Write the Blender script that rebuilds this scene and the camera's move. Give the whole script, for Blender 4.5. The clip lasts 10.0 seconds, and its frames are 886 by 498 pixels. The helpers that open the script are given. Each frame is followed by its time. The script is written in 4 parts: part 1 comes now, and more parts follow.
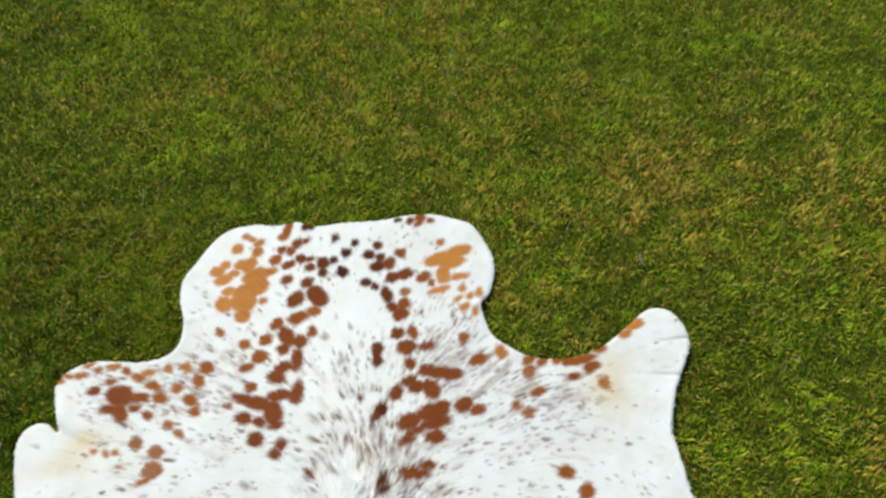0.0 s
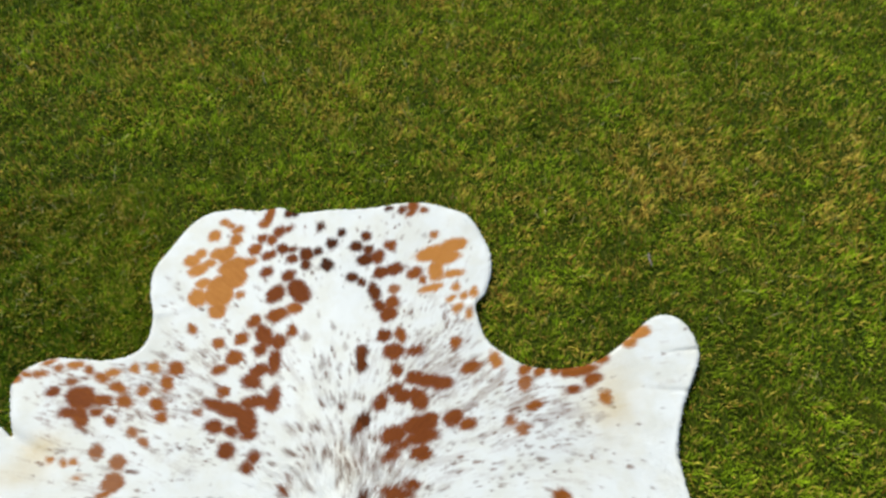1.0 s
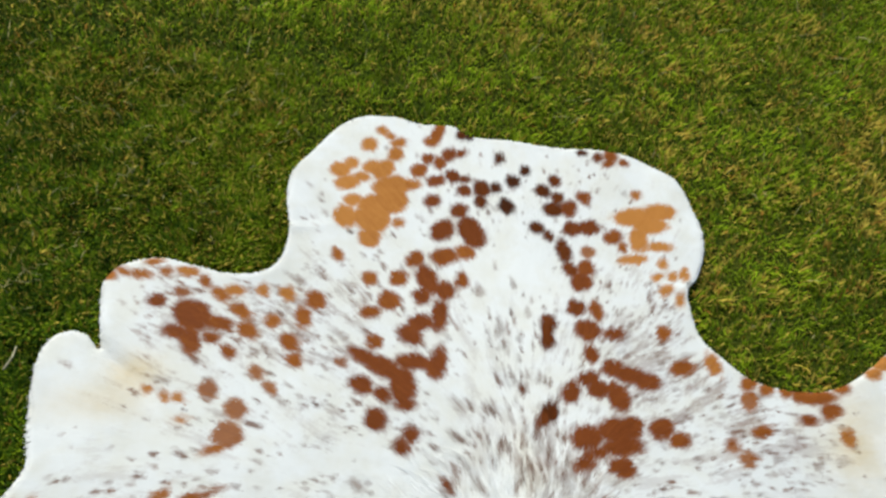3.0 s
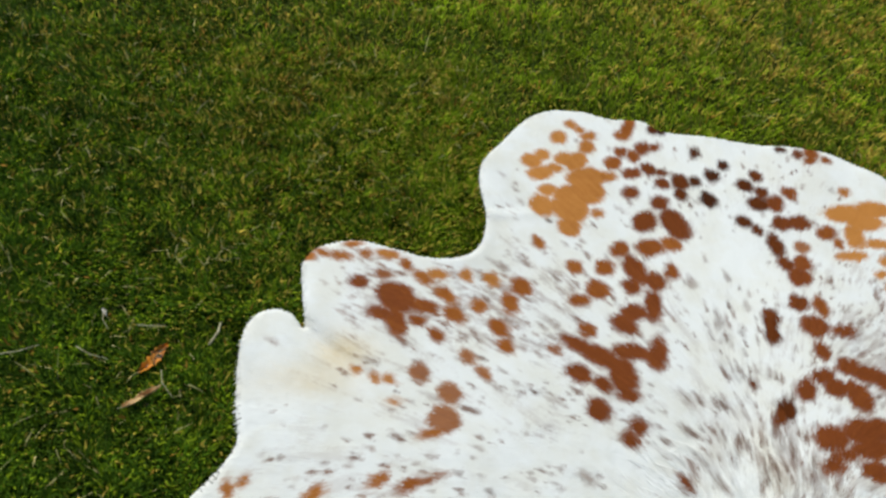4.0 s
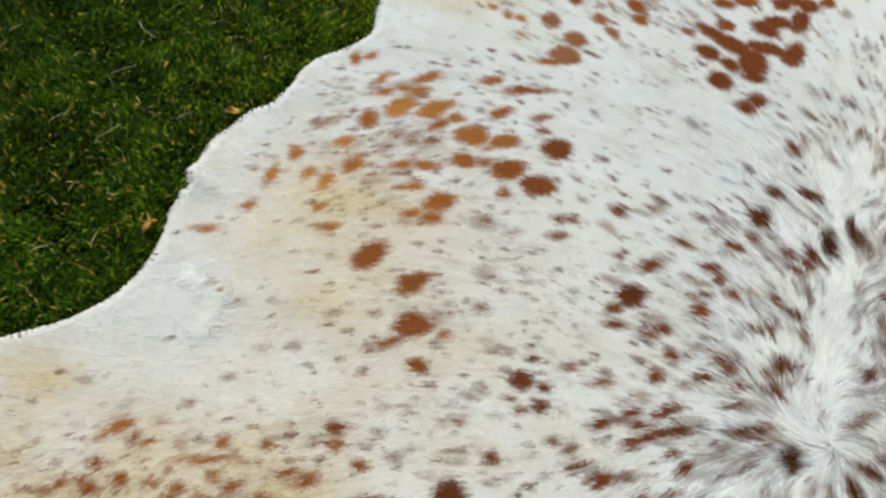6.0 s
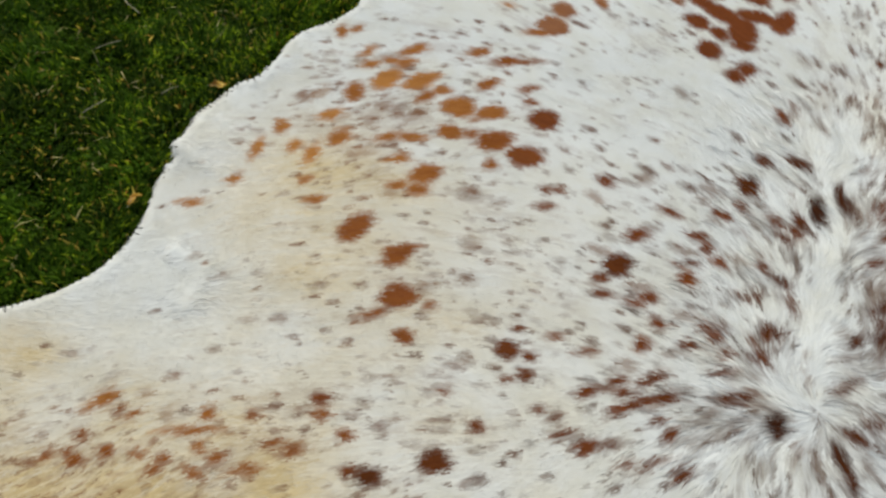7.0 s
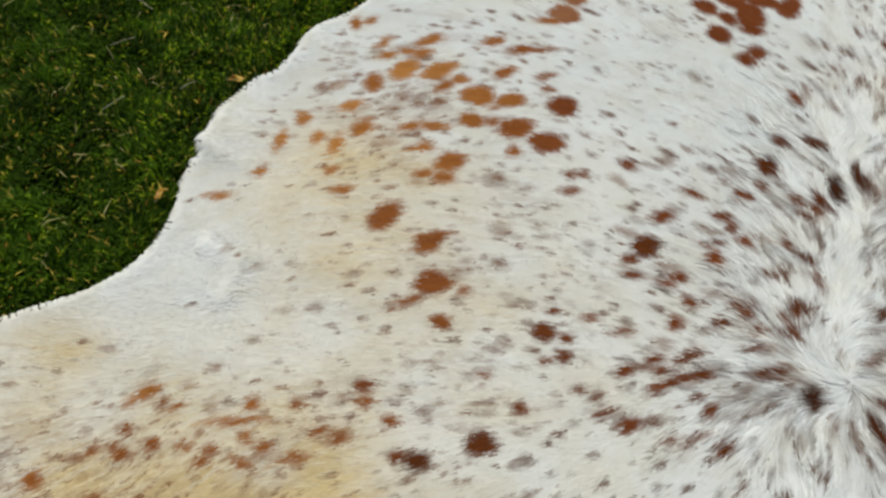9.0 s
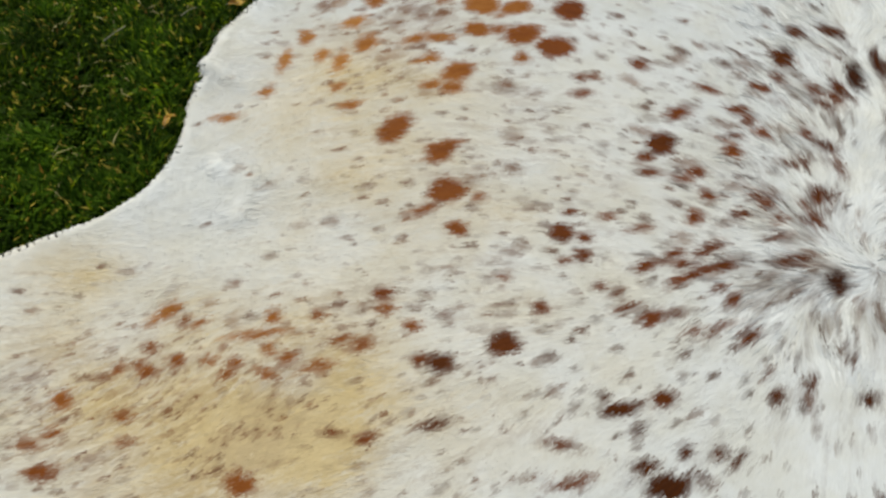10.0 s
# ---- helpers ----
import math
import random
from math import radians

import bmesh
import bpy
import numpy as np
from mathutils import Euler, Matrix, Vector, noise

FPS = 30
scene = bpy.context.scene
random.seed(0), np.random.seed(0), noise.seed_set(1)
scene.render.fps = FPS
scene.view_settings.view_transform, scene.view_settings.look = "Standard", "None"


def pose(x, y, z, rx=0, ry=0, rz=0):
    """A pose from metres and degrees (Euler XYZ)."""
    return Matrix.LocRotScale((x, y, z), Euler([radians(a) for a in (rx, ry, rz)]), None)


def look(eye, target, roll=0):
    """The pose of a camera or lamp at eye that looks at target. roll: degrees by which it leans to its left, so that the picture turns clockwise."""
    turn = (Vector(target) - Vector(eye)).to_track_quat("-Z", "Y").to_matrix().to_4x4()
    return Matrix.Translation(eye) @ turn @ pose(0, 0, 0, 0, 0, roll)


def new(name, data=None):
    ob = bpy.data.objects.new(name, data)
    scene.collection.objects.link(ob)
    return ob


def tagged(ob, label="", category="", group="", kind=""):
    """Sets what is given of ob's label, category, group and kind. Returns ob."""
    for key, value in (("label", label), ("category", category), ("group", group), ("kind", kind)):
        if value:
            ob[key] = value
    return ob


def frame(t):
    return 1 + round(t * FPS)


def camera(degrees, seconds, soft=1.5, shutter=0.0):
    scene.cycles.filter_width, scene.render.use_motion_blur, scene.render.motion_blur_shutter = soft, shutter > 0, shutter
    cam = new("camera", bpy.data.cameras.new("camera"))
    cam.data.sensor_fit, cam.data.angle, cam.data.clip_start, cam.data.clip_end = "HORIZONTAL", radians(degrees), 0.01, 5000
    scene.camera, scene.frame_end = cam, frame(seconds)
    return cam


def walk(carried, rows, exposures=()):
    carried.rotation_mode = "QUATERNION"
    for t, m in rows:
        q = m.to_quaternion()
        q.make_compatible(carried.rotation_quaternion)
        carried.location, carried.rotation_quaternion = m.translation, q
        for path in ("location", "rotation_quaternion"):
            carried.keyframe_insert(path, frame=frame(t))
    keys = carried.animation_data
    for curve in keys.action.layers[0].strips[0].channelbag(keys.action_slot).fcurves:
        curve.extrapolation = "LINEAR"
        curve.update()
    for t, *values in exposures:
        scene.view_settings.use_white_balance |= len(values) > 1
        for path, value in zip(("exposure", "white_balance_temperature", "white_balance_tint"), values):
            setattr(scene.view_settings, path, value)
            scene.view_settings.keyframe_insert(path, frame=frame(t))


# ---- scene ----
cam = camera(54.0, 10.0, soft=2.7)
PATH = [
    (0, (-0.083, -1.295, 1.523), (0.226, 0.005, 0.034), 1.7),
    (0.5, (-0.052, -1.259, 1.543), (0.222, -0.002, 0.011), -3.4),
    (1, (-0.039, -1.137, 1.468), (0.26, 0.082, -0.089), 3.7),
    (1.5, (-0.132, -1.07, 1.372), (0.13, 0.164, -0.18), 7.6),
    (2, (-0.175, -0.981, 1.351), (0.105, 0.199, -0.239), 10.0),
    (2.5, (-0.208, -0.961, 1.301), (0.025, 0.223, -0.294), 9.3),
    (3, (-0.363, -0.904, 1.105), (-0.011, 0.266, -0.479), 16.9),
    (3.2, (-0.454, -0.9, 1.027), (-0.108, 0.311, -0.526), 15.1),
    (4.3, (-0.544, -1.016, 0.843), (-0.394, 0.313, -0.644), 10.7),
    (4.5, (-0.53, -1.069, 0.75), (-0.397, 0.273, -0.727), 10.7),
    (5, (-0.484, -1.177, 0.69), (-0.507, 0.178, -0.781), 8.3),
    (5.5, (-0.429, -1.276, 0.696), (-0.579, -0.004, -0.841), 11.2),
    (5.7, (-0.416, -1.301, 0.699), (-0.613, -0.056, -0.854), 8.6),
    (6.8, (-0.38, -1.33, 0.681), (-0.561, -0.077, -0.867), 9.9),
    (7, (-0.382, -1.321, 0.69), (-0.571, -0.108, -0.889), 8.2),
    (7.5, (-0.388, -1.33, 0.699), (-0.53, -0.08, -0.856), 9.0),
    (8, (-0.404, -1.345, 0.692), (-0.52, -0.118, -0.884), 10.4),
    (8.5, (-0.418, -1.349, 0.676), (-0.562, -0.117, -0.893), 8.4),
    (9, (-0.429, -1.347, 0.678), (-0.567, -0.117, -0.893), 8.5),
    (9.5, (-0.421, -1.347, 0.672), (-0.527, -0.099, -0.888), 7.6),
    (10, (-0.417, -1.374, 0.649), (-0.575, -0.24, -0.99), 3.9),
]
walk(cam, [(t, look(eye, target, roll)) for t, eye, target, roll in PATH],
     exposures=[(0.0, 0.30, 6450, 6), (1.5, 0.26, 6450, 6), (2.0, 0.36, 6450, 6), (2.5, 0.33, 6450, 6), (3.0, 0.19, 6450, 6), (4.5, 0.12, 6450, 6), (5.5, 0.06, 6500, 6), (7.0, -0.16, 6680, 6), (10.0, -0.12, 6720, 6)])

# ---- daylight ----
SUN_ELEVATION, SUN_AZIMUTH = radians(52), radians(-28)  # azimuth from +y towards +x
world = bpy.data.worlds.new("sky")
scene.world = world
world.use_nodes = True
wn = world.node_tree.nodes
sky = wn.new("ShaderNodeTexSky")
sky.sky_type, sky.sun_disc = "NISHITA", False
sky.sun_elevation, sky.sun_rotation = SUN_ELEVATION, SUN_AZIMUTH
world.node_tree.links.new(sky.outputs[0], wn["Background"].inputs[0])
wn["Background"].inputs[1].default_value = 0.10
sun = new("sun", bpy.data.lights.new("sun", "SUN"))
sun.data.energy, sun.data.angle, sun.data.color = 3.6, radians(1.0), (1.0, 0.96, 0.89)
sun.matrix_world = look((5 * math.sin(SUN_AZIMUTH) * math.cos(SUN_ELEVATION), 5 * math.cos(SUN_AZIMUTH) * math.cos(SUN_ELEVATION),
                         5 * math.sin(SUN_ELEVATION)), (0, 0, 0))


# ---- materials ----
def nodes_of(name, rough, spec=0.3):
    m = bpy.data.materials.new(name)
    m.use_nodes = True
    b = m.node_tree.nodes["Principled BSDF"]
    b.inputs["Roughness"].default_value = rough
    b.inputs["Specular IOR Level"].default_value = spec
    return m, m.node_tree.nodes, m.node_tree.links, b


def add(nodes, kind, **settings):
    n = nodes.new(kind)
    for key, value in settings.items():
        n.inputs[key].default_value = value
    return n


def mixed(nodes, links, how, factor, a, b):
    """A colour mix of two sockets or colours."""
    n = nodes.new("ShaderNodeMix")
    n.data_type, n.blend_type = "RGBA", how
    for socket, value in ((n.inputs[0], factor), (n.inputs[6], a), (n.inputs[7], b)):
        if isinstance(value, bpy.types.NodeSocket):
            links.new(value, socket)
        else:
            socket.default_value = value
    return n.outputs[2]


def ramp(nodes, links, source, stops):
    n = nodes.new("ShaderNodeValToRGB")
    els = n.color_ramp.elements
    while len(els) < len(stops):
        els.new(0.5)
    for e, (at, colour) in zip(els, stops):
        e.position, e.color = at, (*colour, 1)
    links.new(source, n.inputs[0])
    return n.outputs[0]


def coat_material(name, rough, grain, relief):
    """Cow hair: the coat's own colours, with a fine grain of single hairs."""
    m, nodes, links, b = nodes_of(name, rough, 0.02)
    colour = add(nodes, "ShaderNodeAttribute")
    colour.attribute_name = "coat"
    place = add(nodes, "ShaderNodeTexCoord")
    fine = add(nodes, "ShaderNodeTexNoise", Scale=420.0, Detail=3.0)
    wide = add(nodes, "ShaderNodeTexNoise", Scale=26.0, Detail=4.0)
    links.new(place.outputs["Object"], fine.inputs["Vector"])
    links.new(place.outputs["Object"], wide.inputs["Vector"])
    tint = ramp(nodes, links, fine.outputs[0], ((0.25, (1 - grain,) * 3), (0.7, (1, 1, 1))))
    dust = ramp(nodes, links, wide.outputs[0], ((0.35, (0.95, 0.93, 0.88)), (0.6, (1, 1, 1))))
    c = mixed(nodes, links, "MULTIPLY", 1.0, colour.outputs[0], tint)
    c = mixed(nodes, links, "MULTIPLY", 1.0, c, dust)
    links.new(c, b.inputs["Base Color"])
    bump = add(nodes, "ShaderNodeBump", Strength=relief, Distance=0.002)
    links.new(fine.outputs[0], bump.inputs["Height"])
    links.new(bump.outputs[0], b.inputs["Normal"])
    return m


def blade_material():
    """Turf blades: the colour of each blade, paler ribs, some light through them."""
    m, nodes, links, b = nodes_of("grass_blade", 0.65, 0.12)
    colour = add(nodes, "ShaderNodeAttribute")
    colour.attribute_name = "tint"
    isle = add(nodes, "ShaderNodeNewGeometry")
    vary = ramp(nodes, links, isle.outputs["Random Per Island"], ((0.0, (0.55, 0.6, 0.5)), (0.5, (1, 1, 1)), (1.0, (1.35, 1.3, 1.2))))
    c = mixed(nodes, links, "MULTIPLY", 1.0, colour.outputs[0], vary)
    links.new(c, b.inputs["Base Color"])
    through_leaf = add(nodes, "ShaderNodeBsdfTranslucent")
    links.new(c, through_leaf.inputs[0])
    both = add(nodes, "ShaderNodeMixShader", Fac=0.35)
    links.new(b.outputs[0], both.inputs[1])
    links.new(through_leaf.outputs[0], both.inputs[2])
    links.new(both.outputs[0], nodes["Material Output"].inputs[0])
    return m


def thatch_material():
    """The soil and matted thatch under the blades; at a distance it is lawn."""
    m, nodes, links, b = nodes_of("lawn_ground", 0.95, 0.1)
    place = add(nodes, "ShaderNodeTexCoord")
    grain = add(nodes, "ShaderNodeTexNoise", Scale=160.0, Detail=6.0)
    patch = add(nodes, "ShaderNodeTexNoise", Scale=3.5, Detail=5.0)
    for n in (grain, patch):
        links.new(place.outputs["Object"], n.inputs["Vector"])
    a = ramp(nodes, links, grain.outputs[0], ((0.3, (0.012, 0.022, 0.002)), (0.5, (0.034, 0.052, 0.004)), (0.72, (0.10, 0.10, 0.014))))
    p = ramp(nodes, links, patch.outputs[0], ((0.3, (0.75, 0.9, 0.6)), (0.65, (1.15, 1.05, 0.8))))
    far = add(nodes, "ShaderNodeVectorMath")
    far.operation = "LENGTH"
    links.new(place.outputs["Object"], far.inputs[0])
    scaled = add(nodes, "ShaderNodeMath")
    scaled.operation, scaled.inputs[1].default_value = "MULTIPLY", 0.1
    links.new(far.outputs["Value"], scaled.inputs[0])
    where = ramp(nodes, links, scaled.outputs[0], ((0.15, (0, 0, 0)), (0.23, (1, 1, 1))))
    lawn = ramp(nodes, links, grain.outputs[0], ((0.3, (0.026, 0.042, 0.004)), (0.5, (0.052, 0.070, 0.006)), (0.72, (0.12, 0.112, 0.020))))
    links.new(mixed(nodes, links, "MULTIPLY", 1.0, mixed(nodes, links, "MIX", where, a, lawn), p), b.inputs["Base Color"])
    bump = add(nodes, "ShaderNodeBump", Strength=0.8, Distance=0.01)
    links.new(grain.outputs[0], bump.inputs["Height"])
    links.new(bump.outputs[0], b.inputs["Normal"])
    return m


def dry_material(name, dark, light, scale):
    """Dead leaf or stalk: two tones in blotches, with veins of relief."""
    m, nodes, links, b = nodes_of(name, 0.6, 0.3)
    place = add(nodes, "ShaderNodeTexCoord")
    blotch = add(nodes, "ShaderNodeTexNoise", Scale=scale, Detail=5.0)
    links.new(place.outputs["Object"], blotch.inputs["Vector"])
    links.new(ramp(nodes, links, blotch.outputs[0], ((0.38, dark), (0.6, light))), b.inputs["Base Color"])
    bump = add(nodes, "ShaderNodeBump", Strength=0.5, Distance=0.001)
    links.new(blotch.outputs[0], bump.inputs["Height"])
    links.new(bump.outputs[0], b.inputs["Normal"])
    return m


SKIN = coat_material("cow_coat", 0.6, 0.015, 0.03)
HAIR = coat_material("cow_hair", 0.5, 0.02, 0.0)
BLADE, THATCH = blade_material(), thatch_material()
RAWHIDE = dry_material("rawhide", (0.42, 0.36, 0.27), (0.58, 0.52, 0.42), 60)


# ---- shapes in the plane ----
def smooth(x, a, b):
    t = np.clip((x - a) / (b - a), 0, 1)
    return t * t * (3 - 2 * t)


def value_noise(x, y, size, seed):
    """Smooth noise from 0 to 1 over the plane, with lumps of that size in metres."""
    g = np.random.default_rng(seed).random((64, 64))
    u, v = x / size + 1000.37, y / size + 1000.71
    i, j = np.floor(u).astype(int), np.floor(v).astype(int)
    fu, fv = u - i, v - j
    fu, fv = fu * fu * (3 - 2 * fu), fv * fv * (3 - 2 * fv)
    at = lambda a, b: g[a % 64, b % 64]
    return (at(i, j) * (1 - fu) + at(i + 1, j) * fu) * (1 - fv) + (at(i, j + 1) * (1 - fu) + at(i + 1, j + 1) * fu) * fv


def rounded(points, step):
    """A closed Catmull-Rom line through the points, about one vertex every step metres."""
    p, out = np.array(points, float), []
    n = len(p)
    for k in range(n):
        a, b, c, d = p[k - 1], p[k], p[(k + 1) % n], p[(k + 2) % n]
        m = max(2, int(np.linalg.norm(c - b) / step))
        t = np.arange(m)[:, None] / m
        out.append(0.5 * (2 * b + (c - a) * t + (2 * a - 5 * b + 4 * c - d) * t**2 + (3 * b - a - 3 * c + d) * t**3))
    return np.concatenate(out)


# the cut of the hide, from the neck round to its right side and back up its left
NECK = [(-0.367, -0.122), (-0.362, -0.076), (-0.369, -0.009), (-0.362, 0.042), (-0.330, 0.090), (-0.289, 0.149), (-0.245, 0.177),
        (-0.191, 0.179), (-0.141, 0.166), (-0.091, 0.164), (-0.060, 0.145), (0.010, 0.143), (0.061, 0.137), (0.113, 0.138),
        (0.198, 0.140), (0.269, 0.114), (0.317, 0.070), (0.336, -0.001), (0.331, -0.068), (0.304, -0.127), (0.277, -0.157)]
RIGHT_SHOULDER = [(0.275, -0.192), (0.282, -0.241), (0.311, -0.286), (0.354, -0.317), (0.407, -0.331), (0.454, -0.331), (0.505, -0.318)]
RIGHT_FORELEG = [(0.559, -0.287), (0.611, -0.252), (0.651, -0.239), (0.685, -0.258), (0.697, -0.298), (0.691, -0.345), (0.652, -0.402),
                 (0.616, -0.451), (0.578, -0.524)]
RIGHT_FLANK = [(0.565, -0.584), (0.562, -0.632), (0.561, -0.690), (0.585, -0.790), (0.600, -0.880), (0.640, -0.970)]
HIND = [(0.720, -1.060), (0.800, -1.160), (0.810, -1.260), (0.740, -1.310), (0.600, -1.350), (0.420, -1.450), (0.180, -1.540),
        (-0.020, -1.570), (-0.045, -1.660), (-0.090, -1.690), (-0.130, -1.650), (-0.150, -1.570), (-0.330, -1.530), (-0.560, -1.440),
        (-0.740, -1.370), (-0.900, -1.340), (-0.985, -1.270), (-0.980, -1.170), (-0.910, -1.070)]
LEFT_FLANK = [(-0.849, -1.024), (-0.801, -0.986), (-0.779, -0.965), (-0.757, -0.931), (-0.748, -0.893), (-0.748, -0.864),
              (-0.755, -0.828), (-0.758, -0.800), (-0.755, -0.784), (-0.763, -0.768), (-0.759, -0.750), (-0.761, -0.711),
              (-0.752, -0.675), (-0.744, -0.654), (-0.725, -0.635), (-0.716, -0.599), (-0.715, -0.575), (-0.706, -0.543)]
LEFT_FORELEG = [(-0.684, -0.509), (-0.664, -0.468), (-0.673, -0.416), (-0.679, -0.335), (-0.672, -0.294), (-0.650, -0.275),
                (-0.626, -0.281), (-0.606, -0.302), (-0.604, -0.292), (-0.611, -0.253), (-0.617, -0.198), (-0.602, -0.167),
                (-0.571, -0.151), (-0.540, -0.147), (-0.499, -0.156), (-0.458, -0.165), (-0.417, -0.166), (-0.385, -0.154)]
OUTLINE = rounded(NECK + RIGHT_SHOULDER + RIGHT_FORELEG + RIGHT_FLANK + HIND + LEFT_FLANK + LEFT_FORELEG, 0.006)
away = np.c_[-np.gradient(OUTLINE[:, 1]), np.gradient(OUTLINE[:, 0])]
away /= np.linalg.norm(away, axis=1, keepdims=True) + 1e-9
OUTLINE = OUTLINE + away * ((value_noise(OUTLINE[:, 0], OUTLINE[:, 1], 0.012, 5) - 0.5) * 0.0012)[:, None]
WHORL = np.array((-0.098, -0.875))  # the hair grows away from here

CELL = 0.0024
X0, Y0 = -1.02, -1.72
NX, NY = int(1.86 / CELL), int(1.93 / CELL)
GX, GY = np.meshgrid(X0 + CELL * np.arange(NX), Y0 + CELL * np.arange(NY))


def edge_of(x, y):
    """Distance to the cut edge of the hide (positive inside), and the nearest vertex of it."""
    flat = np.c_[x.ravel(), y.ravel()].astype(np.float32)
    line = OUTLINE.astype(np.float32)
    far, which = np.empty(len(flat), np.float32), np.empty(len(flat), int)
    for k in range(0, len(flat), 20000):
        some = flat[k : k + 20000]
        d = (some[:, :1] - line[:, 0]) ** 2 + (some[:, 1:] - line[:, 1]) ** 2
        which[k : k + 20000] = d.argmin(1)
        far[k : k + 20000] = np.sqrt(d.min(1))
    inside = np.zeros(len(flat), bool)
    nxt = np.roll(line, -1, 0)
    for (ax, ay), (bx, by) in zip(line, nxt):
        if ay != by:
            lo, hi = (ay, by) if ay < by else (by, ay)
            hit = (flat[:, 1] >= lo) & (flat[:, 1] < hi)
            rows = np.nonzero(hit)[0]
            cross = ax + (flat[rows, 1] - ay) / (by - ay) * (bx - ax)
            inside[rows] ^= flat[rows, 0] < cross
    return np.where(inside, far, -far).reshape(x.shape), which.reshape(x.shape)


DEPTH, NEAREST = edge_of(GX, GY)
PART = np.array((-0.052, -0.500))  # from the whorl to here the hair parts along the back
along = PART - WHORL
share = np.clip(((GX - WHORL[0]) * along[0] + (GY - WHORL[1]) * along[1]) / (along @ along), 0, 1)
PARTING = np.hypot(GX - WHORL[0] - share * along[0], GY - WHORL[1] - share * along[1])
SPINE = np.array((-0.015, -0.200))  # along the spine it sweeps forward and outward, on the flanks outward and back
along = SPINE - WHORL
share = np.clip(((GX - WHORL[0]) * along[0] + (GY - WHORL[1]) * along[1]) / (along @ along), 0, 1)
DIRX, DIRY = GX - WHORL[0] - share * along[0], GY - WHORL[1] - share * along[1]
OUT = np.hypot(DIRX, DIRY)
back = -0.65 * np.sign(DIRX) * smooth(OUT, 0.12, 0.5) * smooth(GY, -1.05, -0.85) * smooth(-GY, 0.35, 0.6)
DIRY = DIRY + 0.055 * smooth(share, 0.0, 0.15) + 0.15 * share**2
c, d = math.cos(radians(15)), math.sin(radians(15))
RUMP = np.exp(-((((GX + 0.69) * c + (GY + 1.12) * d) / 0.19) ** 2 + (((GY + 1.12) * c - (GX + 0.69) * d) / 0.085) ** 2))
turn = back + 0.45 * RUMP + 0.4 * (value_noise(GX, GY, 0.11, 31) - 0.5) + (0.3 + 1.3 * np.exp(-((PARTING / 0.09) ** 2))) * (value_noise(GX, GY, 0.035, 32) - 0.5)
DIRX, DIRY = DIRX * np.cos(turn) - DIRY * np.sin(turn), DIRX * np.sin(turn) + DIRY * np.cos(turn)
size = np.hypot(DIRX, DIRY) + 1e-6
DIRX, DIRY = DIRX / size, DIRY / size


def picked(field, x, y):
    """The value of a grid field at places of the plane."""
    i = np.clip(((y - Y0) / CELL + 0.5).astype(int), 0, NY - 1)
    j = np.clip(((x - X0) / CELL + 0.5).astype(int), 0, NX - 1)
    return field[i, j]


def combed(seed, lump, length):
    """Noise drawn out along the lie of the hair, with mean 0 and deviation 1."""
    raw = value_noise(GX, GY, lump, seed) if lump > CELL else np.random.default_rng(seed).random(GX.shape)
    total, x, y = raw.copy(), GX.copy(), GY.copy()
    for way in (1, -1):
        x, y = GX.copy(), GY.copy()
        for _ in range(int(length / 2 / CELL)):
            dx, dy = picked(DIRX, x, y), picked(DIRY, x, y)
            x, y = x + way * CELL * dx, y + way * CELL * dy
            total += picked(raw, x, y)
    return (total - total.mean()) / total.std()


STREAK, LOCK = combed(11, 0.0, 0.03), combed(13, 0.011, 0.05)


# ---- lie of the hide ----
def bump_at(x, y, size, high):
    return high * np.exp(-((GX - x) ** 2 + (GY - y) ** 2) / size**2)


def ridge(ax, ay, bx, by, wide, high):
    """A soft fold from one place to another."""
    lx, ly = bx - ax, by - ay
    t = np.clip(((GX - ax) * lx + (GY - ay) * ly) / (lx * lx + ly * ly), 0, 1)
    d = np.hypot(GX - ax - t * lx, GY - ay - t * ly)
    return high * np.exp(-((d / wide) ** 2)) * (1 - t * 0.7)


HEIGHT = 0.019 + 0.008 * (value_noise(GX, GY, 0.22, 21) - 0.5) + 0.003 * (value_noise(GX, GY, 0.06, 22) - 0.5)
HEIGHT += (0.012 * (value_noise(GX, GY, 0.07, 23) - 0.35)) * np.exp(-np.abs(DEPTH) / 0.03)
HEIGHT += bump_at(-0.690, -0.935, 0.032, 0.004) + ridge(-0.700, -0.893, -0.668, -0.905, 0.010, 0.0034) + ridge(-0.664, -0.945, -0.668, -0.905, 0.010, 0.0034)
HEIGHT += ridge(-0.604, -0.300, -0.520, -0.370, 0.012, -0.006) + ridge(-0.362, -0.080, -0.280, -0.060, 0.010, 0.004)
HEIGHT += ridge(0.277, -0.160, 0.220, -0.150, 0.012, 0.006) + ridge(0.695, -0.330, 0.620, -0.330, 0.005, -0.004)
HEIGHT += ridge(0.640, -0.420, 0.560, -0.400, 0.006, -0.003) + ridge(-0.760, -0.770, -0.700, -0.790, 0.010, 0.004)
HEIGHT += (0.0001 + 0.0007 * np.exp(-((PARTING / 0.10) ** 2))) * LOCK * smooth(DEPTH, 0.0, 0.03)
HEIGHT -= 0.007 * (1 - np.sqrt(np.clip(1 - (1 - np.clip(DEPTH / 0.010, 0, 1)) ** 2, 0, 1)))

